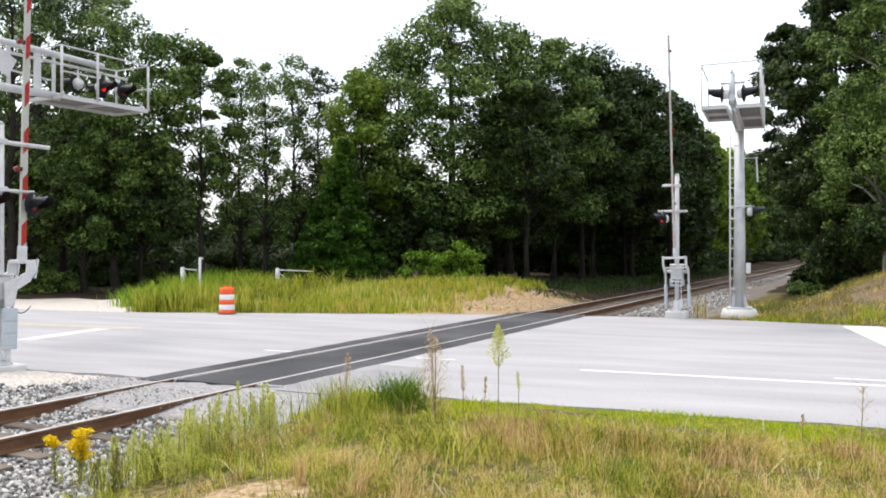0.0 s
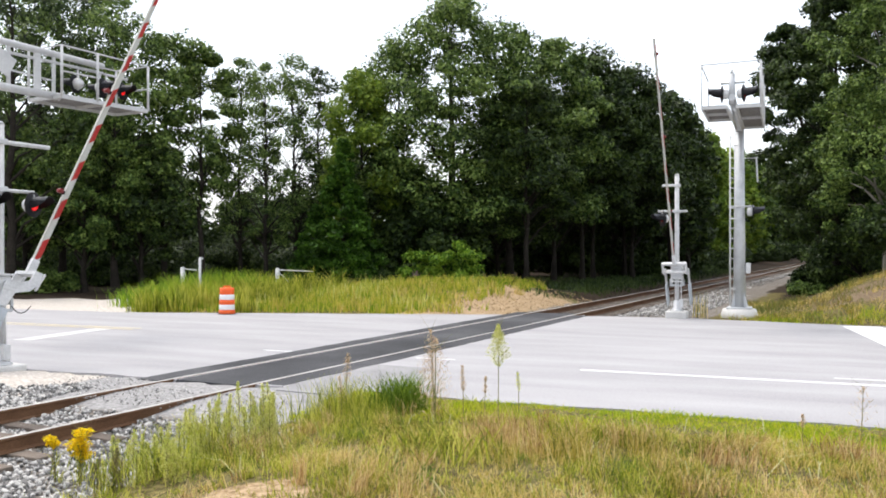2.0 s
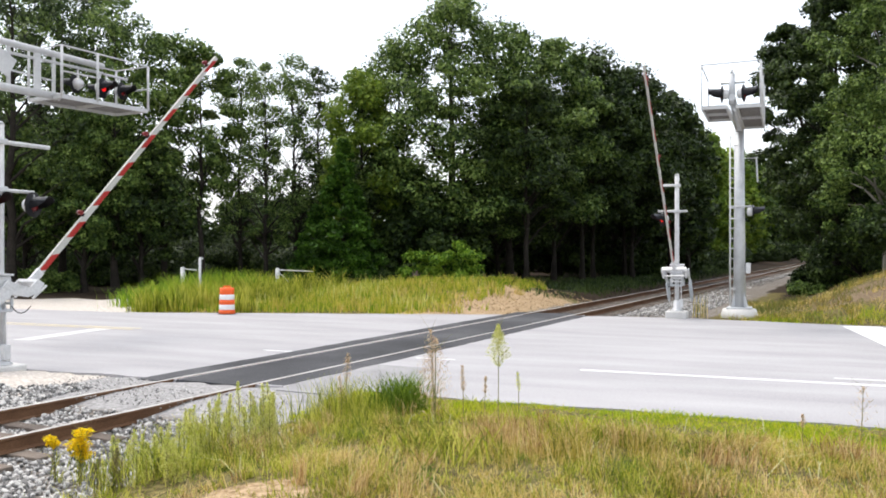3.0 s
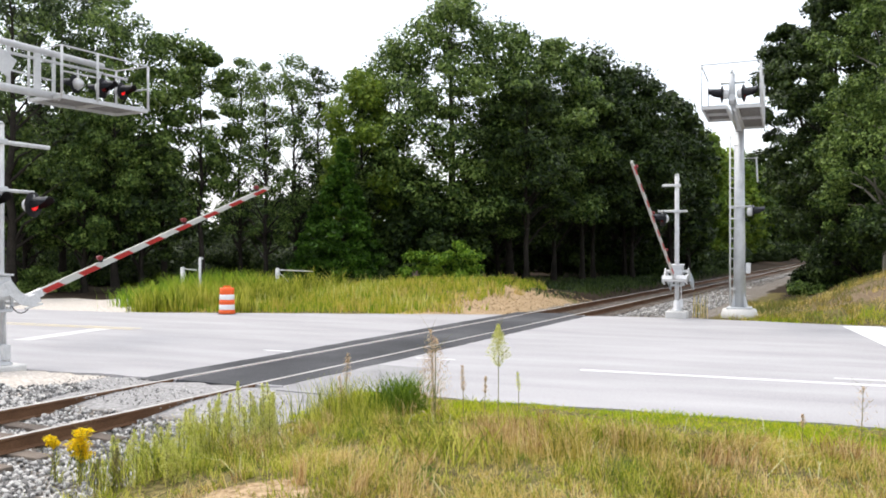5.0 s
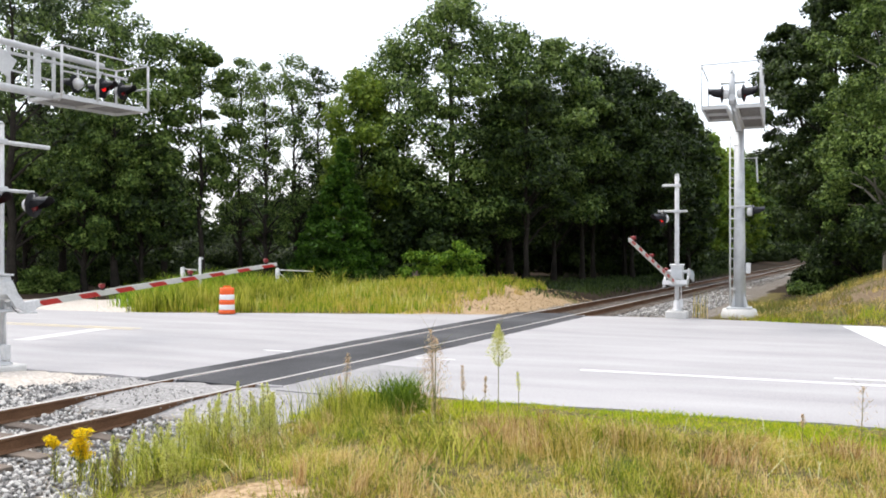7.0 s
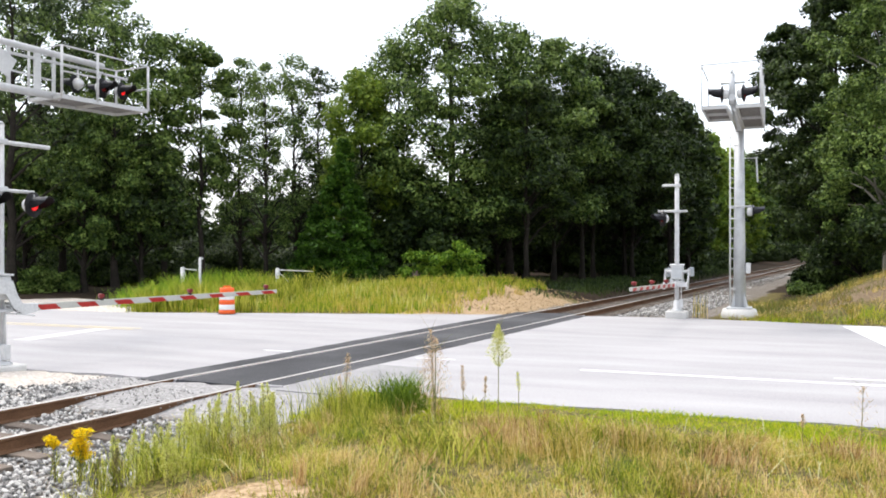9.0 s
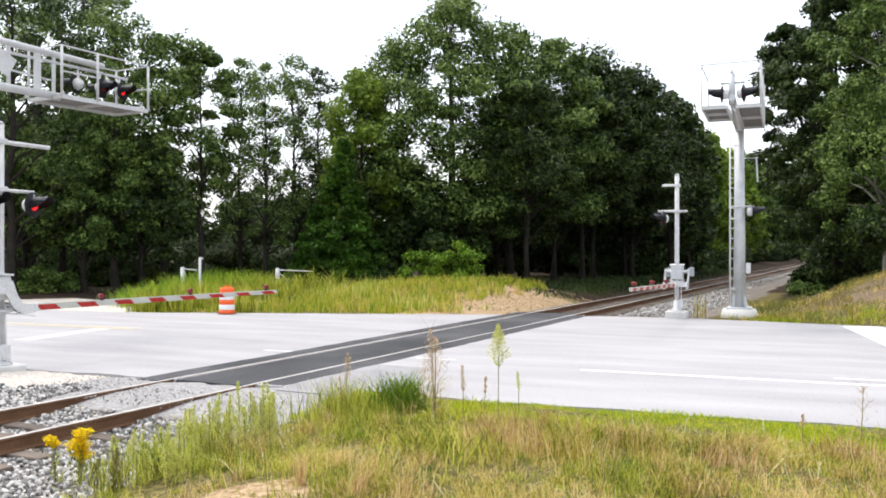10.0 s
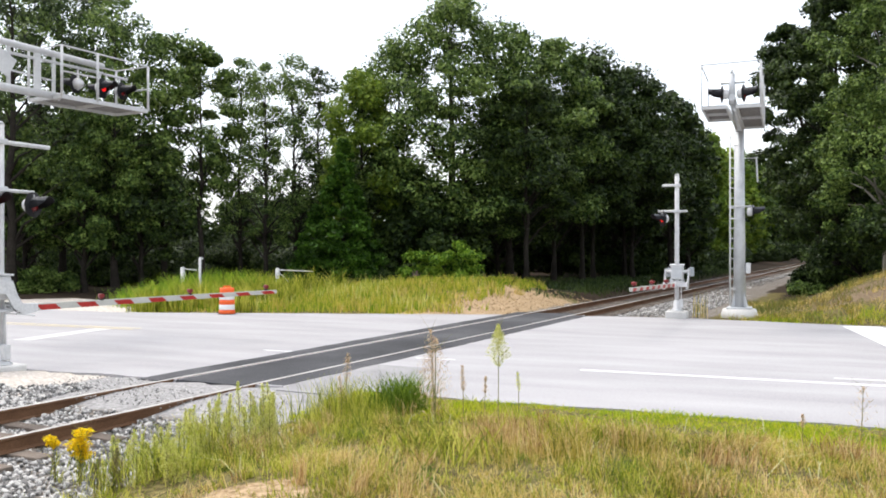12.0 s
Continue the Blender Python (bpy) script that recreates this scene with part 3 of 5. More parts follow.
def limb_rings(path, radii, seg):
    vs, fs = [], []
    for k, (p, r) in enumerate(zip(path, radii)):
        t = (path[min(k + 1, len(path) - 1)] - path[max(k - 1, 0)])
        t = t / (np.linalg.norm(t) + 1e-9)
        e1 = np.cross(t, (0.3, 0.9, 0.2))
        e1 /= np.linalg.norm(e1)
        e2 = np.cross(t, e1)
        vs += [p + r * (math.cos(6.2832 * i / seg) * e1 + math.sin(6.2832 * i / seg) * e2) for i in range(seg)]
        if k:
            o = (k - 1) * seg
            fs += [(o + i, o + (i + 1) % seg, o + seg + (i + 1) % seg, o + seg + i) for i in range(seg)]
    return vs, fs


def tree(x, y, h, crown, low, seed, mat, label, clumps=70, per=230, leaf=0.13, clump_r=1.0, trunk=0.2, bark=None, lean=(0, 0), top=0.5, limbs=26, group="trees behind the crossing"):
    """A broadleaf tree: bent trunk, limbs that reach to the clumps of leaf, an uneven crown. low: height where the crown begins; top: how narrow it ends."""
    rng = np.random.default_rng(seed)
    root = thing("tree", (x, y, gz(x, y) - 0.1))
    tagged(root, label, "tree", group)
    lobes = rng.uniform(0.75, 1.12, 9)
    cs, rs = [], []
    boughs = max(12, int(clumps * 0.85))
    for k in range(boughs):
        f = (k + rng.uniform(0, 1)) / boughs
        az = k * 2.4 + rng.normal(0, 0.5)
        env = (math.sin(math.pi * min(1.0, 0.12 + 0.88 * f) ** (0.5 + top * 0.6)) ** 0.55) * lobes[int(az / 6.2832 * 9) % 9]
        rad = crown * env * rng.uniform(0.3, 1.0) ** 0.5
        cs.append((lean[0] * f + rad * math.cos(az), lean[1] * f + rad * math.sin(az), low + (h - low) * f * 0.97 + rng.normal(0, 0.2)))
        rs.append(clump_r * rng.uniform(0.5, 1.2))
    cs, rs = np.array(cs), np.array(rs)
    v, q = bough_leaves(rng, cs, rs, int(per * 1.9), leaf)
    mesh_arrays("crown", v, q, mat, root)
    vs, fs = [], []

    def add(path, radii, seg):
        nonlocal vs, fs
        a, b = limb_rings(path, radii, seg)
        fs += [tuple(i + len(vs) for i in f) for f in b]
        vs += a
    k = 8
    spine = np.array([[lean[0] * (i / k) ** 2 + rng.normal(0, 0.06 * (i > 0)), lean[1] * (i / k) ** 2 + rng.normal(0, 0.06 * (i > 0)), h * 0.88 * i / k] for i in range(k + 1)])
    add(spine, [trunk * (1.35 if i == 0 else 1 - 0.88 * i / k) for i in range(k + 1)], 9)
    order = rng.permutation(len(cs))[:limbs]
    for j in order:
        end = cs[j]
        t0 = np.clip((end[2] - abs(rng.normal(0.9, 0.5)) - 0.25 * np.hypot(*end[:2])) / (h * 0.88), 0.15, 0.9)
        base = np.array([np.interp(t0, np.linspace(0, 1, k + 1), spine[:, c]) for c in range(3)])
        mid = (base + end) / 2 + np.array([rng.normal(0, 0.2), rng.normal(0, 0.2), 0.25])
        r0 = trunk * (1 - 0.88 * t0) * 0.5
        add(np.array([base, mid, end]), [r0, r0 * 0.6, r0 * 0.2], 6)
    mesh_from("trunk", vs, fs, bark or M_BARK, root, True)
    return root


def conifer(x, y, h, crown, seed, label):
    rng = np.random.default_rng(seed)
    root = thing("conifer", (x, y, gz(x, y) - 0.1))
    tagged(root, label, "conifer", "trees behind the crossing")
    n = 170
    f = rng.uniform(0.02, 1, n) ** 0.9
    az = rng.uniform(0, 6.283, n)
    rad = crown * (1 - f) * rng.uniform(0.4, 1.05, n) + 0.1
    cs = np.stack([rad * np.cos(az), rad * np.sin(az), h * f - 0.15 * rad], 1)
    v, q = leaf_cloud(rng, cs, 0.5 * (1.25 - f), 150, 0.1, 0.6)
    mesh_arrays("crown", v, q, M_CEDAR, root)
    a, b = limb_rings(np.array([[0, 0, h * t] for t in (0, 0.3, 0.6, 0.95)]), [0.12, 0.08, 0.05, 0.01], 8)
    mesh_from("trunk", a, b, M_BARK, root, True)


def bush(x, y, h, r, seed, mat, label, per=160, leaf=0.09, clumps=26, group="bushes under the trees"):
    rng = np.random.default_rng(seed)
    root = thing("bush", (x, y, gz(x, y) - 0.05))
    tagged(root, label, "bush", group)
    az, rad, f = rng.uniform(0, 6.283, clumps), r * rng.uniform(0, 1, clumps) ** 0.5, rng.uniform(0.1, 0.9, clumps)
    cs = np.stack([rad * np.cos(az), rad * np.sin(az), h * f * (1 - 0.45 * (rad / r) ** 2)], 1)
    v, q = bough_leaves(rng, cs, rng.uniform(0.5, 1.0, clumps) * min(r, h) * 0.42, per * 2, leaf * 0.85, 0.8)
    mesh_arrays("foliage", v, q, mat, root)
    vs, fs = [], []
    for c in cs[:12]:
        a, b = limb_rings(np.array([[0.05 * c[0], 0.05 * c[1], 0], [0.5 * c[0], 0.5 * c[1], 0.6 * c[2]], c]), [0.03, 0.02, 0.006], 5)
        fs += [tuple(i + len(vs) for i in g) for g in b]
        vs += a
    tagged(mesh_from("stem", vs, fs, M_BARK, root, True), kind="stuff")


def at(px, depth):
    """Where a line of sight at that bearing (in 1550ths of the depth) stands at a depth."""
    return (px - 784) / 1550 * depth, depth


def crown_top(py, depth):
    return EYE + (441 - py) / 1550 * depth


def build_woods():
    dark, oak, light = M_LEAFSHADED, M_LEAF, M_LEAFLIGHT
    full = "tall broadleaf tree with a full green crown"
    lacy = "slender broadleaf tree with a thin open crown"
    # bearing, depth, top, crown radius, crown base, material, label, clumps, clump radius, trunk
    # The deep rows are added to keep sky light out of the wood.
    rows = [
        (20, 40, -110, 3.6, 3.0, dark, full, 80, 1.0, 0.24), (110, 45, -60, 3.2, 3.5, oak, full, 70, 0.95, 0.2),
        (205, 42, -25, 2.3, 4.0, oak, full, 52, 0.9, 0.18), (290, 45, 45, 3.0, 3.6, oak, full, 76, 0.9, 0.17),
        (355, 44, 66, 2.0, 5.0, oak, full, 40, 0.7, 0.15), (425, 47, 85, 2.0, 3.2, oak, lacy, 80, 0.62, 0.12),
        (470, 45, 95, 1.9, 2.8, oak, lacy, 80, 0.6, 0.13), (520, 46, 88, 2.0, 2.8, oak, lacy, 80, 0.6, 0.13),
        (565, 47, 105, 1.9, 2.6, dark, lacy, 80, 0.6, 0.13),
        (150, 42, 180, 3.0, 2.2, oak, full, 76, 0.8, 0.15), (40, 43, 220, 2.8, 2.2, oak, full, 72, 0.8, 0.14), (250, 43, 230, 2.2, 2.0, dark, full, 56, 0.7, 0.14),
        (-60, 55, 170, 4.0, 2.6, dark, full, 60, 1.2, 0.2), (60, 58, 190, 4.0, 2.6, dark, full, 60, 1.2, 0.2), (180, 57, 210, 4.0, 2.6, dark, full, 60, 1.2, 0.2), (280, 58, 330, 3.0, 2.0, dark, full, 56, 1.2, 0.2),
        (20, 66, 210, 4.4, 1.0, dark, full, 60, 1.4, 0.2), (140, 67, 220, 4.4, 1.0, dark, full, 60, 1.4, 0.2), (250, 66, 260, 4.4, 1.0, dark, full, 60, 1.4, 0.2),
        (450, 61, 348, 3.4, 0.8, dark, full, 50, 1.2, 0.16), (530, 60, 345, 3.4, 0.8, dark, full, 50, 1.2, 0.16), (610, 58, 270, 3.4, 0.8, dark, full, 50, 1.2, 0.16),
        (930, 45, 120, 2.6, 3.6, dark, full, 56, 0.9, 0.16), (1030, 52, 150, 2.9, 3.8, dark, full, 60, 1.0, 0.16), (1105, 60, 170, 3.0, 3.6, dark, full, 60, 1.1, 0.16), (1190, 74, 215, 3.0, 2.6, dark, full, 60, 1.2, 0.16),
        (165, 50, -40, 3.2, 3.6, dark, full, 60, 1.0, 0.2), (70, 52, -70, 3.4, 3.6, oak, full, 60, 1.0, 0.2),
        (640, 45, 110, 2.2, 3.0, light, full, 46, 0.85, 0.17), (705, 47, 60, 3.0, 3.0, oak, full, 80, 0.95, 0.2),
        (800, 46, -15, 4.9, 3.2, oak, full, 170, 1.0, 0.3), (900, 48, 35, 3.4, 3.8, oak, full, 80, 1.0, 0.24),
        (980, 50, 60, 3.0, 3.6, oak, full, 70, 1.0, 0.15), (1050, 54, 90, 3.2, 3.6, dark, full, 80, 1.05, 0.14),
        (1120, 56, 118, 3.4, 3.4, dark, full, 80, 1.05, 0.14), (1185, 60, 150, 2.6, 3.2, dark, full, 50, 1.0, 0.2),
        (1218, 66, 205, 2.4, 2.0, dark, full, 50, 1.0, 0.18), (1250, 84, 235, 2.8, 2.0, light, full, 60, 1.1, 0.18),
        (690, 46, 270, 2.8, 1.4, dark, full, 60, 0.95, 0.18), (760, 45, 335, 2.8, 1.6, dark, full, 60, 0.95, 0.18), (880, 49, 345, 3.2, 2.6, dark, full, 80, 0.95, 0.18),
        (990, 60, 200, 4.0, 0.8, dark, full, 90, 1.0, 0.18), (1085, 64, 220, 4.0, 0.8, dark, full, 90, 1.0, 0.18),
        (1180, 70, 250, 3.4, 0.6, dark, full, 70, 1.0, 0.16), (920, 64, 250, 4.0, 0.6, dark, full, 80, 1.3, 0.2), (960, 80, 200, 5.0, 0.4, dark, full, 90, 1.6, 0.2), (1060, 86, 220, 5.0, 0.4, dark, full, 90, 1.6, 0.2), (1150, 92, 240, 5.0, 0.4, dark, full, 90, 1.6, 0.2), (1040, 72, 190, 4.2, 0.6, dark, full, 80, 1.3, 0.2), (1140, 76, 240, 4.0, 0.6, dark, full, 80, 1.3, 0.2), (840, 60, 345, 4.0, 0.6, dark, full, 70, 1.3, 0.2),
        (1452, 42, 30, 2.5, 4.0, dark, full, 100, 0.58, 0.17), (1480, 38, -40, 2.8, 2.2, dark, full, 120, 0.6, 0.2),
        (1572, 33, -130, 2.7, 1.4, oak, full, 125, 0.55, 0.16), (1530, 37, -150, 2.6, 3.0, dark, full, 110, 0.55, 0.16), (1660, 31, -100, 3.2, 1.0, oak, full, 70, 0.9, 0.2),
        (1540, 40, 150, 3.0, 0.8, dark, full, 70, 0.9, 0.18), (1505, 52, 160, 3.2, 0.8, dark, full, 70, 0.95, 0.18),
        (1262, 98, 262, 3.4, 0.8, light, full, 60, 1.3, 0.2), (1295, 116, 270, 4.0, 0.6, light, full, 60, 1.5, 0.2), (1325, 138, 278, 4.6, 0.6, oak, full, 60, 1.7, 0.22),
        (1362, 168, 285, 5.4, 0.6, oak, full, 60, 2.0, 0.24), (1400, 215, 300, 6.4, 0.6, dark, full, 60, 2.5, 0.3), (1450, 230, 290, 7.5, 0.6, dark, full, 60, 2.8, 0.3), (1480, 130, 260, 5.0, 0.6, dark, full, 60, 1.8, 0.24), (1500, 82, 240, 4.0, 0.6, dark, full, 60, 1.4, 0.2),
    ]
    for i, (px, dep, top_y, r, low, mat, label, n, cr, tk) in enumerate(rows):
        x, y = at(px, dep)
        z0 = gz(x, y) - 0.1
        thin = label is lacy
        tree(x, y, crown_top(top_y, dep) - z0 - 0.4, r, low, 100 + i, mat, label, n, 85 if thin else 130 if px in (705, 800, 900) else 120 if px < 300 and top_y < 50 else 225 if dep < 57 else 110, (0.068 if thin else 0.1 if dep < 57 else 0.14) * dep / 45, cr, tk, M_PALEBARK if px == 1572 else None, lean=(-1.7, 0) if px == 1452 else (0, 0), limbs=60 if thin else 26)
    x, y = at(608, 42)
    conifer(x, y, 7.4, 2.2, 301, "dark green cedar with a pointed crown")
    x, y = at(560, 43)
    conifer(x, y, 4.2, 1.6, 302, "small dark green cedar at the wood's edge")
    rng = random.Random(6)
    # Undergrowth in the dark leaf colour stands in for shade below the crowns.
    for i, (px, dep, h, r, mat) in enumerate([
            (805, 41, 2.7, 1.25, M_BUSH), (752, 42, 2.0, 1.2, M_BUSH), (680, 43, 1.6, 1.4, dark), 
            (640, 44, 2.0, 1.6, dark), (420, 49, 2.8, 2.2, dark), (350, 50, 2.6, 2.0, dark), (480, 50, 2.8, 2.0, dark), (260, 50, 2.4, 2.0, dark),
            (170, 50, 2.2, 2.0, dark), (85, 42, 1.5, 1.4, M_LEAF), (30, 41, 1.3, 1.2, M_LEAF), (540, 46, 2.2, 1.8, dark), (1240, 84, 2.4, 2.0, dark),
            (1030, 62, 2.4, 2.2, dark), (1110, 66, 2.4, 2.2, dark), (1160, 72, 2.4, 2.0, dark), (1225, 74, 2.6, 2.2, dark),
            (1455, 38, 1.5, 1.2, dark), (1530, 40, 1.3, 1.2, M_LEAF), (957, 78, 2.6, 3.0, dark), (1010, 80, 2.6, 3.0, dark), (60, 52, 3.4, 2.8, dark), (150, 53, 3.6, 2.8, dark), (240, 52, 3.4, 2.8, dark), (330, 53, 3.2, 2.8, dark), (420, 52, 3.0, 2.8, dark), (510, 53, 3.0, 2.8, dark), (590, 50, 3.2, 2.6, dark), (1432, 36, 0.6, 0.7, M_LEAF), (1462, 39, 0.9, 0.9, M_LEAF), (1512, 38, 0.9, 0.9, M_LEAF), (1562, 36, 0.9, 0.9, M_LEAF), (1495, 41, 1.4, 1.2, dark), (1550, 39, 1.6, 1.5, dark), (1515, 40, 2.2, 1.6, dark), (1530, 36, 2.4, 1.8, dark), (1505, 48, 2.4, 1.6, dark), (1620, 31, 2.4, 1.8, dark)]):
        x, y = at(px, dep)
        bush(x, y, h, r, 400 + i, mat, "bright green leafy bush" if mat in (M_BUSH, M_LEAF) else "leafy undergrowth bush with shade put into its leaf colour")
    # Bushes added beside the track, coloured dark where the trees shade it.
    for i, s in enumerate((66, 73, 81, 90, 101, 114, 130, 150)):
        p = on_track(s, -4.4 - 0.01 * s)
        bush(p.x, p.y, 0.7 + 0.011 * s, 0.9 + 0.009 * s, 460 + i, dark, "leafy undergrowth bush with shade put into its leaf colour", leaf=0.1)
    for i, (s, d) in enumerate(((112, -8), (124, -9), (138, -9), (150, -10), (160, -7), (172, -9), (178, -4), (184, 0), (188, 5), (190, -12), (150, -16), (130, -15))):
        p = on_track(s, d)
        bush(p.x, p.y, 3.4, 3.0, 480 + i, dark, "leafy bush far along the track, leaf darkened for shade", leaf=0.26)
    # woods further off, too far to tell single trees
    r = np.random.default_rng(77)
    n = 420
    az = r.uniform(-0.62, 0.62, n)
    dist = r.uniform(85, 150, n)
    x, y = dist * np.tan(az), dist
    u, v, d, s = plan_coords(x, y)
    keep = (np.abs(d) > 6)
    x, y = x[keep], y[keep]
    h = r.uniform(0.5, 4.6, len(x)) + 3.0 * (x > 10)
    x, y, h = np.append(x, at(1385, 262)[0] + r.normal(0, 9, 60)), np.append(y, 262 + r.uniform(0, 8, 60)), np.append(h, r.uniform(0.5, 9, 60))
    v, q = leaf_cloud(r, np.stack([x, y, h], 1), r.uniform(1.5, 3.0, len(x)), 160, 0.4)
    tagged(mesh_arrays("far_woods", v, q, M_LEAFSHADED), "dark green woods in the distance", "woods", kind="stuff")


build_ground()
build_road()
build_track()
build_ballast()
build_woods()


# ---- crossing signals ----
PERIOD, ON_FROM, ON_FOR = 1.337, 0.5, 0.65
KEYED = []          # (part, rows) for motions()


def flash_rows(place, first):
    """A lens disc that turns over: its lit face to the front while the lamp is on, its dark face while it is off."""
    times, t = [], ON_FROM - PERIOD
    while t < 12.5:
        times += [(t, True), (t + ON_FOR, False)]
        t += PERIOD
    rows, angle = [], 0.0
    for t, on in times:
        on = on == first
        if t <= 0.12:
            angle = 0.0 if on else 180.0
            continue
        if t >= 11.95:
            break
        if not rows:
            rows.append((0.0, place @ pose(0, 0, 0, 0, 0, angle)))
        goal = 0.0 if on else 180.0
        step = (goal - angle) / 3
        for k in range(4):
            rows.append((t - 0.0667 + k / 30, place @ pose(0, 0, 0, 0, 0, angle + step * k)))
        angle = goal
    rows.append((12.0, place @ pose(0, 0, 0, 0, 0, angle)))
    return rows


def flasher(parent, at_, yaw, phase=None, lamp_label="black round crossing lamp with a hood"):
    """A crossing lamp that faces its own +x: round black target, hood, lamp housing behind, red lens."""
    m = pose(*at_, 0, 0, yaw)
    bm = bmesh.new()
    lathe(bm, [(0.118, 0.02), (0.118, 0.0), (0.22, -0.004), (0.225, -0.012), (0.22, -0.02), (0.118, -0.022)], 24, close=False)
    bmesh.ops.transform(bm, matrix=pose(0, 0, 0, 0, 90, 0), verts=bm.verts)
    # hood: an open half tube that reaches out over the lens
    arcs = []
    for x, r, a in ((0.0, 0.135, 125), (0.17, 0.138, 105), (0.32, 0.14, 72)):
        arcs.append([[(x, rr * math.sin(radians(t)), rr * math.cos(radians(t))) for t in np.linspace(-a, a, 13)] for rr in (r, r - 0.008)])
    for k in range(2):
        for side in range(2):
            p = [bm.verts.new(v) for v in arcs[k][side]]
            q = [bm.verts.new(v) for v in arcs[k + 1][side]]
            for i in range(12):
                f = bm.faces.new((p[i], p[i + 1], q[i + 1], q[i]))
                f.smooth = True
    bmesh.ops.recalc_face_normals(bm, faces=bm.faces)
    body = part("flasher", bm, M_BLACK, parent, lamp_label)
    body.matrix_basis = m
    bm = bmesh.new()
    lathe(bm, [(0.116, 0.0), (0.13, -0.024), (0.128, -0.12), (0.1, -0.17), (0.03, -0.185)], 20, close=False)
    bm.faces.new([v for v in bm.verts if v.co.z < -0.18][::-1])
    bmesh.ops.transform(bm, matrix=pose(0, 0, 0, 0, 90, 0), verts=bm.verts)
    part("lamp_housing", bm, M_ALU, body, "silver lamp housing")
    bm = bmesh.new()
    p = [bm.verts.new((0.02, 0.142 * math.sin(radians(t)), 0.142 * math.cos(radians(t)))) for t in np.linspace(-60, 60, 9)]
    q = [bm.verts.new((0.33, 0.146 * math.sin(radians(t)), 0.146 * math.cos(radians(t)))) for t in np.linspace(-60, 60, 9)]
    for i in range(8):
        bm.faces.new((p[i], q[i], q[i + 1], p[i + 1]))
    bmesh.ops.solidify(bm, geom=bm.faces[:], thickness=0.003)
    part("hood_top", bm, M_HOODTOP, body, "lighter hood top")
    bm = bmesh.new()
    lathe(bm, [(0.02, -0.008), (0.1, -0.006), (0.108, 0.0), (0.1, 0.012), (0.02, 0.02)], 20)
    bmesh.ops.transform(bm, matrix=pose(0, 0, 0, 0, 90, 0), verts=bm.verts)
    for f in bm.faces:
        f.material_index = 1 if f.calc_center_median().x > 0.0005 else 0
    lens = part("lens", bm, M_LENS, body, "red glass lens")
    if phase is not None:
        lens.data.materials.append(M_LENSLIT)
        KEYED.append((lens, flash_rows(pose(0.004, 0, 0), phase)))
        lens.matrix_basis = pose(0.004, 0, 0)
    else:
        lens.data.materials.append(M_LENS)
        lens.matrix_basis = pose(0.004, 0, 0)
    return body


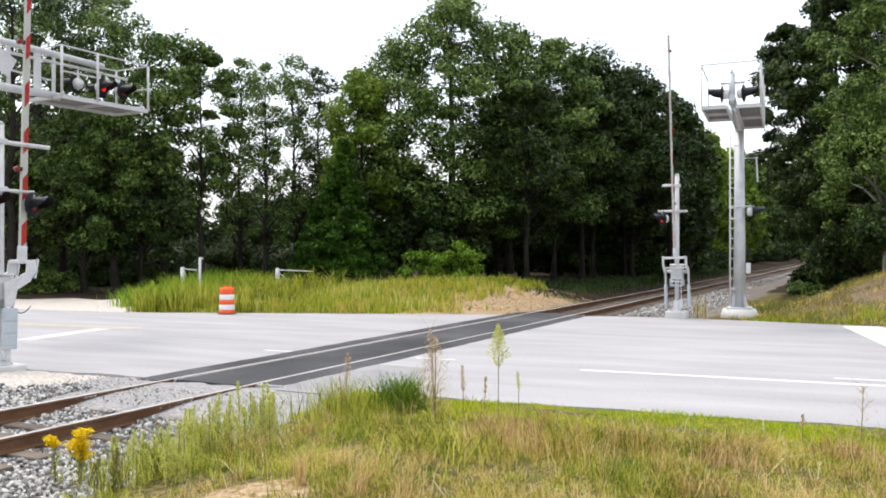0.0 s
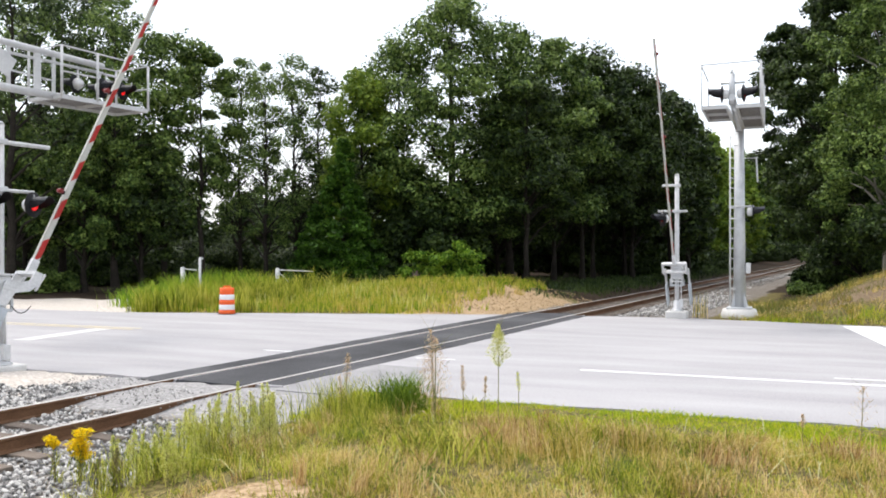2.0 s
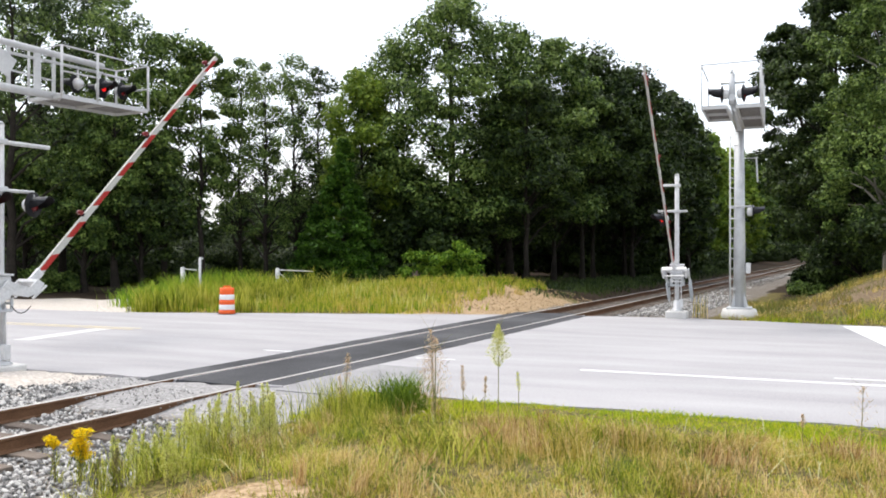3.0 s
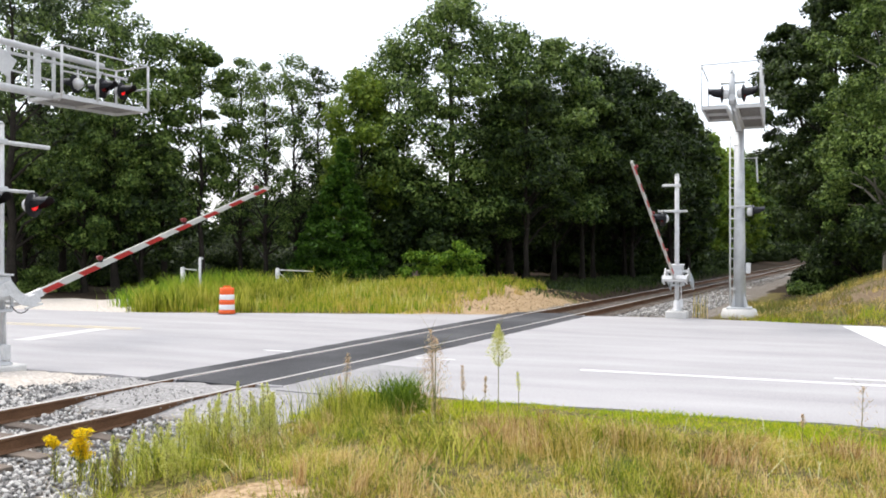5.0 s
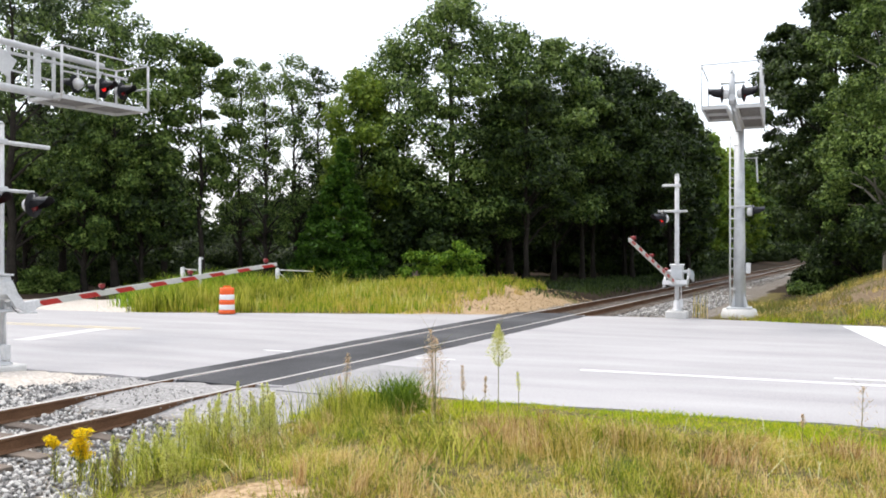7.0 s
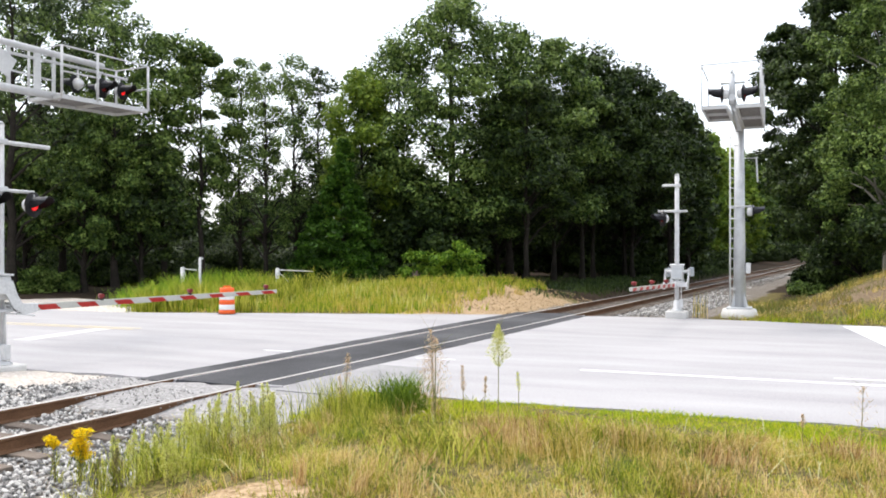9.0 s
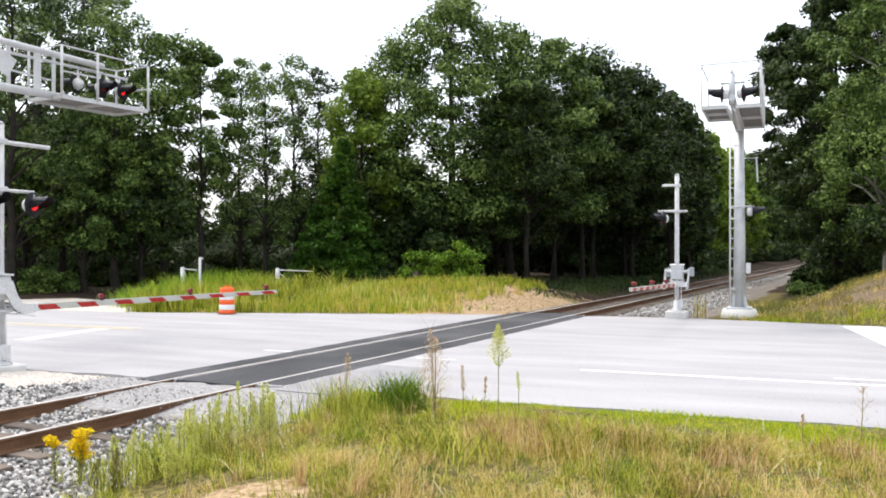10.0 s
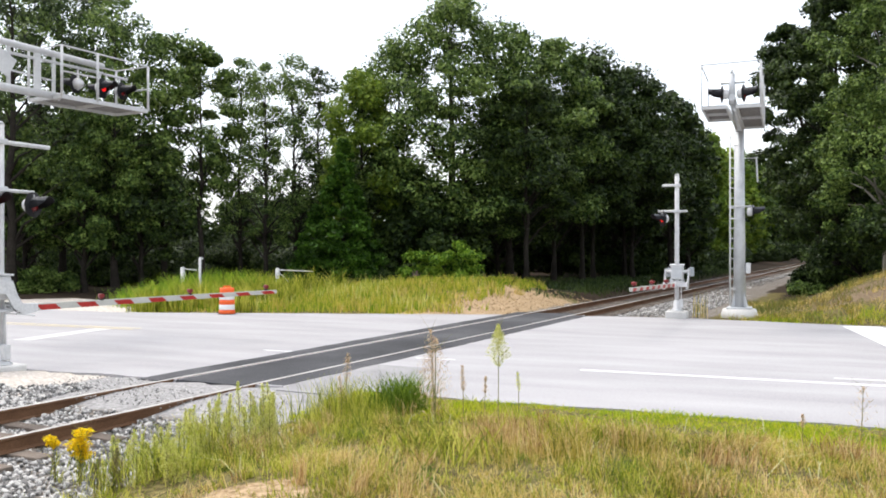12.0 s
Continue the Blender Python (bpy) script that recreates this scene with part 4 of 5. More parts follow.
def crossing_gate(x, y, turn, pivot_z, top_z, lamps, angles, label, box_side=1, foot_top=0.2, side_w=0.27, arm_end=6.97, tilt=0.0):
    """Mast on a concrete footing with lamps on a crossarm, and a gate arm that turns about a pivot. Its own +x points along the arm."""
    z0 = gz(x, y)
    g = thing("crossing_gate", (x, y, 0), turn)
    tagged(g, label, "crossing gate", "gates of the crossing")
    bm = bmesh.new()
    box(bm, (0.62, 0.62, 0.5), (0, 0, foot_top - 0.25), bevel=0.035)
    part("footing", bm, M_CONCRETE, g, "pale concrete footing")
    base = foot_top
    bm = bmesh.new()
    tube(bm, (0, 0, base), (0, 0, top_z), 0.07, 0.07, 16)
    tube(bm, (0, 0, top_z), (0, 0, top_z + 0.05), 0.075, 0.04, 16)
    part("mast", bm, M_PAINT, g)
    bm = bmesh.new()
    lathe(bm, [(0.2, base), (0.2, base + 0.03), (0.11, base + 0.06), (0.1, base + 0.3), (0.075, base + 0.32)], 16)
    part("mast_foot", bm, M_ALU, g)
    for a in (45, 135, 225, 315):
        bm = bmesh.new()
        tube(bm, (0.15 * math.cos(radians(a)), 0.15 * math.sin(radians(a)), base), (0.15 * math.cos(radians(a)), 0.15 * math.sin(radians(a)), base + 0.08), 0.018, seg=6)
        part("bolt", bm, M_GALV, g)
    bm = bmesh.new()
    box(bm, (0.13, 0.11, 0.26), (0.02, 0.13 * box_side, base + 0.22), bevel=0.012)
    part("junction_box", bm, M_ALU, g)
    bm = bmesh.new()
    tube(bm, (0.02, 0.13 * box_side, base + 0.34), (0.02, 0.12 * box_side, pivot_z - 0.3), 0.016, seg=8)
    part("conduit", bm, M_ALU, g)
    # gate mechanism
    bm = bmesh.new()
    box(bm, (0.3, 0.36, 0.42), (-0.05, 0, pivot_z - 0.03), bevel=0.03)
    box(bm, (0.36, 0.42, 0.035), (-0.05, 0, pivot_z + 0.2), (0, 4, 0), bevel=0.01)
    tube(bm, (0, -side_w - 0.02, pivot_z), (0, side_w + 0.02, pivot_z), 0.05, seg=14)
    mech = part("mechanism", bm, M_ALU, g, "silver gate mechanism housing")
    for sx in (-0.2, 0.105):
        bm = bmesh.new()
        box(bm, (0.018, 0.3, 0.3), (sx + (0.004 if sx > 0 else -0.004), 0, pivot_z - 0.03), bevel=0.006)
        for sy in (-0.11, 0.11):
            box(bm, (0.03, 0.035, 0.05), (sx * 1.06, sy, pivot_z + 0.1), bevel=0.006)
        part("cover", bm, M_GALV, mech, "bolted cover plate")
    bm = bmesh.new()
    for sy in (-0.18, 0.18):
        box(bm, (0.05, 0.04, 0.2), (0.1, sy, pivot_z - 0.32), bevel=0.008)
        box(bm, (0.05, 0.04, 0.2), (-0.18, sy, pivot_z - 0.32), bevel=0.008)
    box(bm, (0.3, 0.4, 0.05), (-0.04, 0, pivot_z - 0.42), bevel=0.01)
    part("mechanism_bracket", bm, M_GALV, g)
    bm = bmesh.new()
    for sx in (-0.13, 0.13):
        box(bm, (0.03, 0.34, 0.05), (sx, 0, pivot_z - 0.3), bevel=0.008)
        tube(bm, (sx, 0.16, pivot_z - 0.3), (sx, 0.16, pivot_z - 0.2), 0.014, seg=8)
        tube(bm, (sx, -0.16, pivot_z - 0.3), (sx, -0.16, pivot_z - 0.2), 0.014, seg=8)
    part("clamp", bm, M_ALU, g)
    bm = bmesh.new()
    sag = [Vector((0.08 + 0.36 * t, -0.2, pivot_z - 0.34 - 0.5 * t * (1 - t) - 0.02 * t)) for t in (0, 0.17, 0.33, 0.5, 0.67, 0.83, 1)]
    for p, q in zip(sag, sag[1:]):
        tube(bm, p, q, 0.009, seg=6)
    part("cable", bm, M_RUBBER, g, "slack black cable")
    # crossarms
    for zc, a, b, r in lamps["bars"]:
        bm = bmesh.new()
        if lamps["across"]:
            tube(bm, (0.06, a, zc), (0.06, b, zc), r, seg=10)
        else:
            tube(bm, (a, -0.02, zc), (b, -0.02, zc - 0.02), r, seg=10)
        box(bm, (0.2, 0.2, 0.1), (0, 0, zc), bevel=0.02)
        part("crossarm", bm, M_PAINT, g)
    for px_, py_, zl, yaw, phase in lamps["lamps"]:
        bm = bmesh.new()
        tube(bm, (px_, py_, zl + 0.1), (px_ if not lamps["across"] else 0.06, py_ if lamps["across"] else -0.02, lamps["bars"][-1][0]), 0.022, seg=8)
        part("lamp_bracket", bm, M_PAINT, g)
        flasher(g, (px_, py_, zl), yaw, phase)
    # the arm, about its pivot
    W = -0.40
    bm = bmesh.new()
    extrude_outline(bm, [(0.45, W - 0.06), (arm_end, W - 0.042), (arm_end, W + 0.046), (0.45, W + 0.064)], 0.05)
    arm = part("gate_arm", bm, M_WHITESTRIPE, g, "red and white striped gate arm")
    for k in range(8):
        s = 0.66 + 0.823 * k
        h = 0.05 - 0.015 * k / 8
        for side in (-0.026, 0.026):
            bm = bmesh.new()
            extrude_outline(bm, [(s, W + h - 0.008), (s + 0.39, W + h - 0.008), (s + 0.5, W - h - 0.006), (s + 0.11, W - h - 0.006)], 0.006, pose(0, side, 0))
            part("stripe", bm, M_REDSTRIPE, arm, "red reflective stripe")
    for s in (2.04, 4.27, 6.62):
        bm = bmesh.new()
        tube(bm, (s, 0, W + 0.06), (s, 0, W + 0.1), 0.03, seg=10)
        tube(bm, (s, -0.05, W + 0.135), (s, 0.05, W + 0.135), 0.042, seg=14)
        tube(bm, (s, -0.062, W + 0.135), (s, 0.062, W + 0.135), 0.03, seg=14)
        lamp = part("arm_lamp", bm, M_ARMLAMP, arm, "small red lamp on the arm")
        bm = bmesh.new()
        box(bm, (0.07, 0.07, 0.03), (s, 0, W + 0.062), bevel=0.006)
        part("lamp_clamp", bm, M_BLACK, lamp, "black lamp clamp")
    for side in (-side_w, side_w):
        bm = bmesh.new()
        extrude_outline(bm, [(-0.35, 0.07), (0.06, 0.09), (0.14, -0.14), (0.24, -0.3), (0.44, -0.32), (0.46, -0.47), (0.26, -0.49), (0.08, -0.38), (-0.06, -0.14), (-0.35, -0.09)], 0.03, pose(0, side, 0))
        box(bm, (0.34, 0.05, 0.03), (0.3, side * 0.97, -0.5), (0, 8, 0), bevel=0.005)
        part("side_frame", bm, M_ALU, arm, "silver side frame of the arm")
        bm = bmesh.new()
        box(bm, (0.7, 0.05, 0.28), (-0.72, side, -0.02), bevel=0.015)
        for k in range(3):
            box(bm, (0.18, 0.075, 0.24), (-0.5 - 0.21 * k, side, -0.02), bevel=0.015)
        part("counterweight", bm, M_BOX, arm, "pale counterweight")
    bm = bmesh.new()
    box(bm, (0.07, 2 * side_w, 0.13), (0.42, 0, W), bevel=0.012)
    box(bm, (0.045, 2 * side_w, 0.045), (0.12, 0, W + 0.04), bevel=0.008)
    box(bm, (0.3, 0.08, 0.15), (0.55, 0, W), bevel=0.012)
    part("arm_bracket", bm, M_ALU, arm)
    hinge = pose(0, 0, pivot_z, tilt, 0, 0)
    KEYED.append((arm, [(t, hinge @ pose(0, 0, 0, 0, -a, 0)) for t, a in angles]))
    arm.matrix_basis = hinge @ pose(0, 0, 0, 0, -angles[0][1], 0)
    return g


LEFT_ANGLES = [(0, 88.6), (0.25, 88.0), (0.5, 86.4), (0.75, 83.2), (1, 79.4), (1.5, 71.2), (2, 63.0), (2.5, 54.5), (3.2, 44.5), (4, 33.1), (4.8, 22.7), (5.5, 15.8), (6, 11.9), (6.5, 8.4), (7.2, 4.4), (7.7, 2.2), (8.2, 0.8), (8.8, 0.2), (9.5, 0.1), (12, 0.1)]
RIGHT_ANGLES = [(0, 89.6), (0.25, 89.1), (0.5, 87.6), (0.75, 85.1), (1, 82.1), (1.5, 75.6), (2, 68.1), (2.5, 60.1), (3.2, 49.4), (4, 38.1), (4.8, 27.9), (5.5, 21.6), (6, 17.7), (6.5, 14.0), (7, 10.5), (7.2, 9.2), (7.7, 5.9), (8.2, 3.0), (8.8, 1.4), (9.2, 1.2), (12, 1.2)]


def build_gates():
    # near gate
    turn = 90 - 31
    yaw = -14 - turn
    crossing_gate(-7.59, 15.0, turn, 1.447, 4.22,
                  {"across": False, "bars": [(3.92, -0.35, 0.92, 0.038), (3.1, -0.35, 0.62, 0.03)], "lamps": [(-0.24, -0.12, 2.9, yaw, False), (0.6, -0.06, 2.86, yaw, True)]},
                  LEFT_ANGLES, "silver crossing gate with a striped arm on a concrete footing", -1, 0.1)
    # far gate
    turn = 90 - 23.4 + 180
    yaw = 157.8 - turn
    crossing_gate(7.08, 26.5, turn, 1.40, 4.3,
                  {"across": True, "bars": [(4.0, -0.42, 0.12, 0.04), (3.22, -0.55, 0.32, 0.035)], "lamps": [(0.1, -0.42, 3.0, yaw + 38, False)]},
                  RIGHT_ANGLES, "silver crossing gate with a striped arm beside a tall mast", 1, 0.21, 0.34, 7.06, 1.5)


def ladder(parent, x, y, z0, z1, width=0.36, turn=0.0):
    bm = bmesh.new()
    for s in (-width / 2, width / 2):
        tube(bm, (0, s, z0), (0, s, z1), 0.025, seg=8)
    z = z0 + 0.2
    while z < z1:
        tube(bm, (0, -width / 2, z), (0, width / 2, z), 0.016, seg=6)
        z += 0.305
    for z in (z0 + 0.5, (z0 + z1) / 2, z1 - 0.4):
        for s in (-width / 2, width / 2):
            tube(bm, (0, s, z), (0.2, s * 0.4, z), 0.014, seg=6)
    ob = part("ladder", bm, M_ALU, parent, "silver ladder")
    ob.matrix_basis = pose(x, y, 0, 0, 0, turn)


def rail_cage(parent, posts, rails):
    for a, b in posts:
        bm = bmesh.new()
        tube(bm, a, b, 0.03, seg=8)
        part("rail_post", bm, M_PAINT, parent)
    for a, b in rails:
        bm = bmesh.new()
        tube(bm, a, b, 0.018, seg=8)
        part("handrail", bm, M_PAINT, parent)


def platform(parent, x0, x1, y0, y1, z):
    bm = bmesh.new()
    for yy in (y0 + 0.025, y1 - 0.025):
        box(bm, (x1 - x0, 0.05, 0.1), ((x0 + x1) / 2, yy, z), bevel=0.006)
    for xx in (x0 + 0.025, x1 - 0.025, (x0 + x1) / 2):
        box(bm, (0.045, y1 - y0 - 0.1, 0.09), (xx, (y0 + y1) / 2, z), bevel=0.006)
    fr = part("platform", bm, M_PAINT, parent, "white walkway frame")
    bm = bmesh.new()
    n = int((x1 - x0) / 0.05)
    for i in range(n):
        box(bm, (0.034, y1 - y0 - 0.1, 0.03), (x0 + (i + 0.5) * (x1 - x0) / n, (y0 + y1) / 2, z + 0.035))
    part("grating", bm, M_GRATE, fr, "grey walkway grating")


def build_cantilevers():
    # near cantilever: the mast stands beside the road, its arm reaches over the lanes
    turn = 90 - 29
    m0 = Vector((-9.76, 19.3, 0)) - 4.6 * Vector((math.sin(radians(29)), math.cos(radians(29)), 0))
    c = thing("signal_cantilever", (m0.x, m0.y, 0), turn)
    tagged(c, "white steel signal cantilever with a caged walkway", "signal cantilever", "signal cantilevers")
    o = 4.6
    z0 = gz(m0.x, m0.y)
    bm = bmesh.new()
    box(bm, (1.2, 1.2, 0.6), (0, 0, z0), bevel=0.05)
    part("footing", bm, M_CONCRETE, c)
    bm = bmesh.new()
    tube(bm, (0, 0, z0 + 0.28), (0, 0, 7.2), 0.2, 0.15, 20)
    box(bm, (0.6, 0.6, 0.04), (0, 0, z0 + 0.32), bevel=0.01)
    part("mast", bm, M_GALV, c)
    bm = bmesh.new()
    tube(bm, (0, 0, 6.80), (o + 2.75, 0, 6.60), 0.085, 0.075, 16)
    part("upper_pipe", bm, M_PAINT, c)
    bm = bmesh.new()
    tube(bm, (0.1, 0, 6.50), (o + 2.75, 0, 6.43), 0.035, seg=10)
    part("stay_pipe", bm, M_PAINT, c)
    bm = bmesh.new()
    tube(bm, (0, 0, 5.70), (o + 1.5, 0, 5.66), 0.1, 0.09, 16)
    part("lower_pipe", bm, M_PAINT, c)
    for s, r in ((-2.2, 0.06), (-1.0, 0.06), (0.2, 0.05), (0.92, 0.11), (1.35, 0.05)):
        bm = bmesh.new()
        box(bm, (r * 1.5, 0.06, 0.98), (o + s, 0, 6.17), bevel=0.01)
        part("truss_post", bm, M_PAINT, c)
    bm = bmesh.new()
    tube(bm, (o - 2.2, 0.02, 6.2), (o + 1.35, 0.02, 6.02), 0.02, seg=8)
    part("cable_pipe", bm, M_PAINT, c)
    bm = bmesh.new()
    box(bm, (0.5, 0.04, 0.46), (o + 0.0, -0.1, 6.2), (0, 28, 0), bevel=0.01)
    part("sign_plate", bm, M_PAINT, c, "pale plate on the truss")
    a, b, f, k, zp, zt = o + 1.28, o + 3.84, -0.38, 0.8, 5.62, 6.8
    platform(c, a, b, f, k, zp)
    posts = [((x, f, zp), (x, f, t)) for x, t in ((a, zt), (o + 2.28, zt), (b, 6.76))] + [((b, k, zp), (b, k, 6.76)), ((a, k, zp), (a, k, zt))]
    rails = [((a, f, zt), (b, f, 6.76)), ((a, k, zt), (b, k, 6.76)), ((b, f, 6.76), (b, k, 6.76)), ((b, f, 6.18), (b, k, 6.18)), ((a, f, zt), (a, k, zt)), ((a, f, 6.2), (o + 2.28, f, 6.2))]
    rail_cage(c, posts, rails)
    yr = -12 - turn
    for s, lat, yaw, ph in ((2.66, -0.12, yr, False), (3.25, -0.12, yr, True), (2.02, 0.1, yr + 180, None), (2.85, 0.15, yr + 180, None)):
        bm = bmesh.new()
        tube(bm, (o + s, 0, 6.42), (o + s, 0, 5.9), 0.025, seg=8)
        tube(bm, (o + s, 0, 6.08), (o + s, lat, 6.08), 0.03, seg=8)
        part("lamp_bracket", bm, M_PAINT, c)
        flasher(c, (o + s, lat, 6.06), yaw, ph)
    bm = bmesh.new()
    tube(bm, (o + 2.7, 0, 6.42), (o + 3.5, 0, 6.40), 0.03, seg=8)
    part("lamp_bar", bm, M_PAINT, c)

    # far cantilever: seen almost along its arm
    turn = 90 - 21.2 + 180
    c = thing("signal_cantilever", (8.97, 26.5, 0), turn)
    tagged(c, "tall silver signal mast with ladder and short caged walkway", "signal cantilever", "signal cantilevers")
    z0 = gz(8.97, 26.5)
    bm = bmesh.new()
    lathe(bm, [(0.56, z0 - 0.1), (0.54, z0 + 0.08), (0.48, z0 + 0.26), (0.3, z0 + 0.27)], 24)
    part("footing", bm, M_CONCRETE, c, "round pale concrete footing")
    zb = z0 + 0.26
    bm = bmesh.new()
    tube(bm, (0, 0, zb + 0.03), (0, 0, 5.75), 0.185, 0.135, 24)
    part("mast", bm, M_GALV, c)
    bm = bmesh.new()
    box(bm, (0.72, 0.72, 0.05), (0, 0, zb + 0.03), bevel=0.012)
    for k in range(4):
        extrude_outline(bm, [(0.17, zb + 0.05), (0.34, zb + 0.05), (0.18, zb + 0.5)], 0.02, pose(0, 0, 0, 0, 0, 45 + 90 * k))
    part("base_plate", bm, M_GALV, c)
    ladder(c, 0.0, -0.2, zb + 0.1, 5.6, 0.36, 70)
    bm = bmesh.new()
    tube(bm, (-0.15, 0, 5.72), (4.3, 0, 5.98), 0.11, 0.09, 18)
    part("arm_pipe", bm, M_GALV, c)
    bm = bmesh.new()
    for lat in (-0.07, 0.07):
        box(bm, (4.2, 0.05, 0.08), (2.15, lat, 5.66), bevel=0.008)
    part("platform_beam", bm, M_PAINT, c)
    platform(c, 1.9, 4.3, -0.76, -0.1, 5.74)
    platform(c, 0.0, 4.3, 0.1, 0.72, 5.74)
    zr = 6.88
    # its own +y lies on the viewer's right-hand side
    posts = [((4.28, 0.7, 5.74), (4.28, 0.7, zr)), ((0.05, 0.7, 5.74), (0.05, 0.7, zr)), ((2.2, 0.7, 5.74), (2.2, 0.7, zr))]
    rail_cage(c, posts, [((0.05, 0.7, zr), (4.28, 0.7, zr)), ((0.05, 0.7, 6.3), (4.28, 0.7, 6.3))])
    bm = bmesh.new()
    for p, q in (((4.28, 0.7, zr), (4.28, -0.76, zr - 0.02)), ((4.28, -0.76, zr - 0.02), (4.28, -0.74, 5.74)), ((1.95, -0.74, 5.74), (1.95, -0.76, zr - 0.02)), ((1.95, -0.76, zr - 0.02), (4.28, -0.76, zr - 0.02))):
        tube(bm, p, q, 0.016, seg=6)
    part("chain_rail", bm, M_GALV, c, "thin rail wire")
    bm = bmesh.new()
    tube(bm, (4.2, 0, 5.8), (4.2, 0, 6.6), 0.085, 0.075, 14)
    tube(bm, (4.2, 0, 6.6), (4.2, 0, 6.72), 0.05, 0.02, 12)
    tube(bm, (4.2, -0.28, 6.36), (4.2, 0.32, 6.36), 0.03, seg=8)
    lathe(bm, [(0.1, 6.3), (0.12, 6.33), (0.12, 6.4), (0.1, 6.43)], 14)
    part("lamp_post", bm, M_GALV, c)
    for lat, yaw in ((-0.26, -90), (0.3, 90)):
        flasher(c, (4.2, lat, 6.08), yaw + (12 if lat < 0 else -12), None)
    bm = bmesh.new()
    box(bm, (0.16, 0.14, 0.32), (0.05, 0.25, 1.5), bevel=0.02)
    part("junction_box", bm, M_ALU, c)
    bm = bmesh.new()
    tube(bm, (0.16, -0.3, 3.36), (0.16, 0.42, 3.36), 0.028, seg=8)
    part("crossarm", bm, M_PAINT, c)
    flasher(c, (0.16, 0.4, 3.2), 90, None)
    bm = bmesh.new()
    tube(bm, (0, 0.1, 4.82), (0, 0.52, 4.82), 0.009, seg=8)
    box(bm, (0.36, 0.04, 0.72), (0, 0.5, 4.45), (3, 0, 0), bevel=0.01)
    part("hanging_plate", bm, M_PAINT, c, "white plate seen edge-on")


# ---- roadside things ----
def build_roadside():
    x, y = -6.92, 28.05
    d = thing("traffic_drum", (x, y, gz(x, y)))
    tagged(d, "orange and white plastic traffic drum at the road's edge", "traffic drum")
    rings = [(0.0, 0.29, 0.29, M_RUBBER, "drum_base"), (0.07, 0.262, 0.254, M_ORANGE, "drum_body"), (0.2, 0.25, 0.246, M_DRUMWHITE, "reflective_band"), (0.37, 0.246, 0.24, M_ORANGE, "drum_body"),
             (0.52, 0.238, 0.234, M_DRUMWHITE, "reflective_band"), (0.69, 0.232, 0.228, M_ORANGE, "drum_body")]
    tops = [0.08, 0.2, 0.37, 0.52, 0.69, 0.9]
    for (z, r1, r2, mat, name), t in zip(rings, tops):
        bm = bmesh.new()
        lathe(bm, [(r1 - 0.012, z), (r1, z + 0.012), (r2, t - 0.012), (r2 - 0.012, t)], 24)
        if t == 0.9:
            tube(bm, (-0.1, 0, t + 0.05), (0.1, 0, t + 0.05), 0.018, seg=8)
            for s in (-0.1, 0.1):
                tube(bm, (s, 0, t - 0.01), (s, 0, t + 0.06), 0.018, seg=8)
        part(name, bm, mat, d, "white reflective band" if mat is M_DRUMWHITE else "")

    def swing_gate(px, dep, top, reach, label):
        gx, gy = at(px, dep)
        g = thing("pipe_gate", (gx, gy, gz(gx, gy)), 0)
        tagged(g, label, "pipe gate", "pipe gates in the weeds")
        zt = top - gz(gx, gy)
        bm = bmesh.new()
        tube(bm, (0, 0, -0.2), (0, 0, zt), 0.085, seg=12)
        tube(bm, (0, 0, zt), (0, 0, zt + 0.03), 0.09, 0.05, seg=12)
        part("post", bm, M_PAINT, g)
        bm = bmesh.new()
        tube(bm, (0.06, 0, zt - 0.06), (reach, 0.1, zt - 0.12), 0.024, seg=8)
        part("gate_bar", bm, M_PAINT, g)
        bm = bmesh.new()
        tube(bm, (0.08, 0, zt - 0.18), (reach * 0.32, 0.04, zt - 0.55), 0.02, seg=8)
        part("brace", bm, M_PAINT, g)
    swing_gate(491, 36, 1.28, 1.45, "white pipe gate post with a barrier bar, in tall grass")
    swing_gate(323, 37, 1.3, 0.6, "white pipe gate post with a short bar, in tall weeds")
    px, py = at(354, 33)
    p = thing("marker_post", (px, py, gz(px, py)))
    tagged(p, "thin white marker post standing in tall weeds", "post")
    bm = bmesh.new()
    tube(bm, (0, 0, -0.2), (0, 0, 1.76 - gz(px, py)), 0.05, seg=10)
    box(bm, (0.12, 0.06, 0.07), (0.05, 0, 1.72 - gz(px, py)), bevel=0.01)
    part("post", bm, M_PAINT, p)


build_gates()
build_cantilevers()
build_roadside()


# ---- grass and weeds ----
def patch(rng, n, u0, u1, v0, v1, where=None):
    """Random places in a stretch of the road's own coordinates, off the track bed."""
    u, v = rng.uniform(u0, u1, n), rng.uniform(v0, v1, n)
    x = ROAD0.x + RDIR.x * u + RNOR.x * v
    y = ROAD0.y + RDIR.y * u + RNOR.y * v
    _, _, d, _ = plan_coords(x, y)
    keep = np.abs(d) > 2.0
    if where is not None:
        keep &= where(x, y, u, v, d)
    return x[keep], y[keep]


def clumped(rng, xy, per, spread):
    """Gathers scattered places into tufts of about so many blades."""
    x, y = xy
    k = rng.integers(0, max(1, len(x) // per), len(x))
    wide = rng.uniform(0.5, 1.6, len(x) // per + 1)[k] * spread
    return x[k] + rng.normal(0, 1, len(x)) * wide, y[k] + rng.normal(0, 1, len(x)) * wide


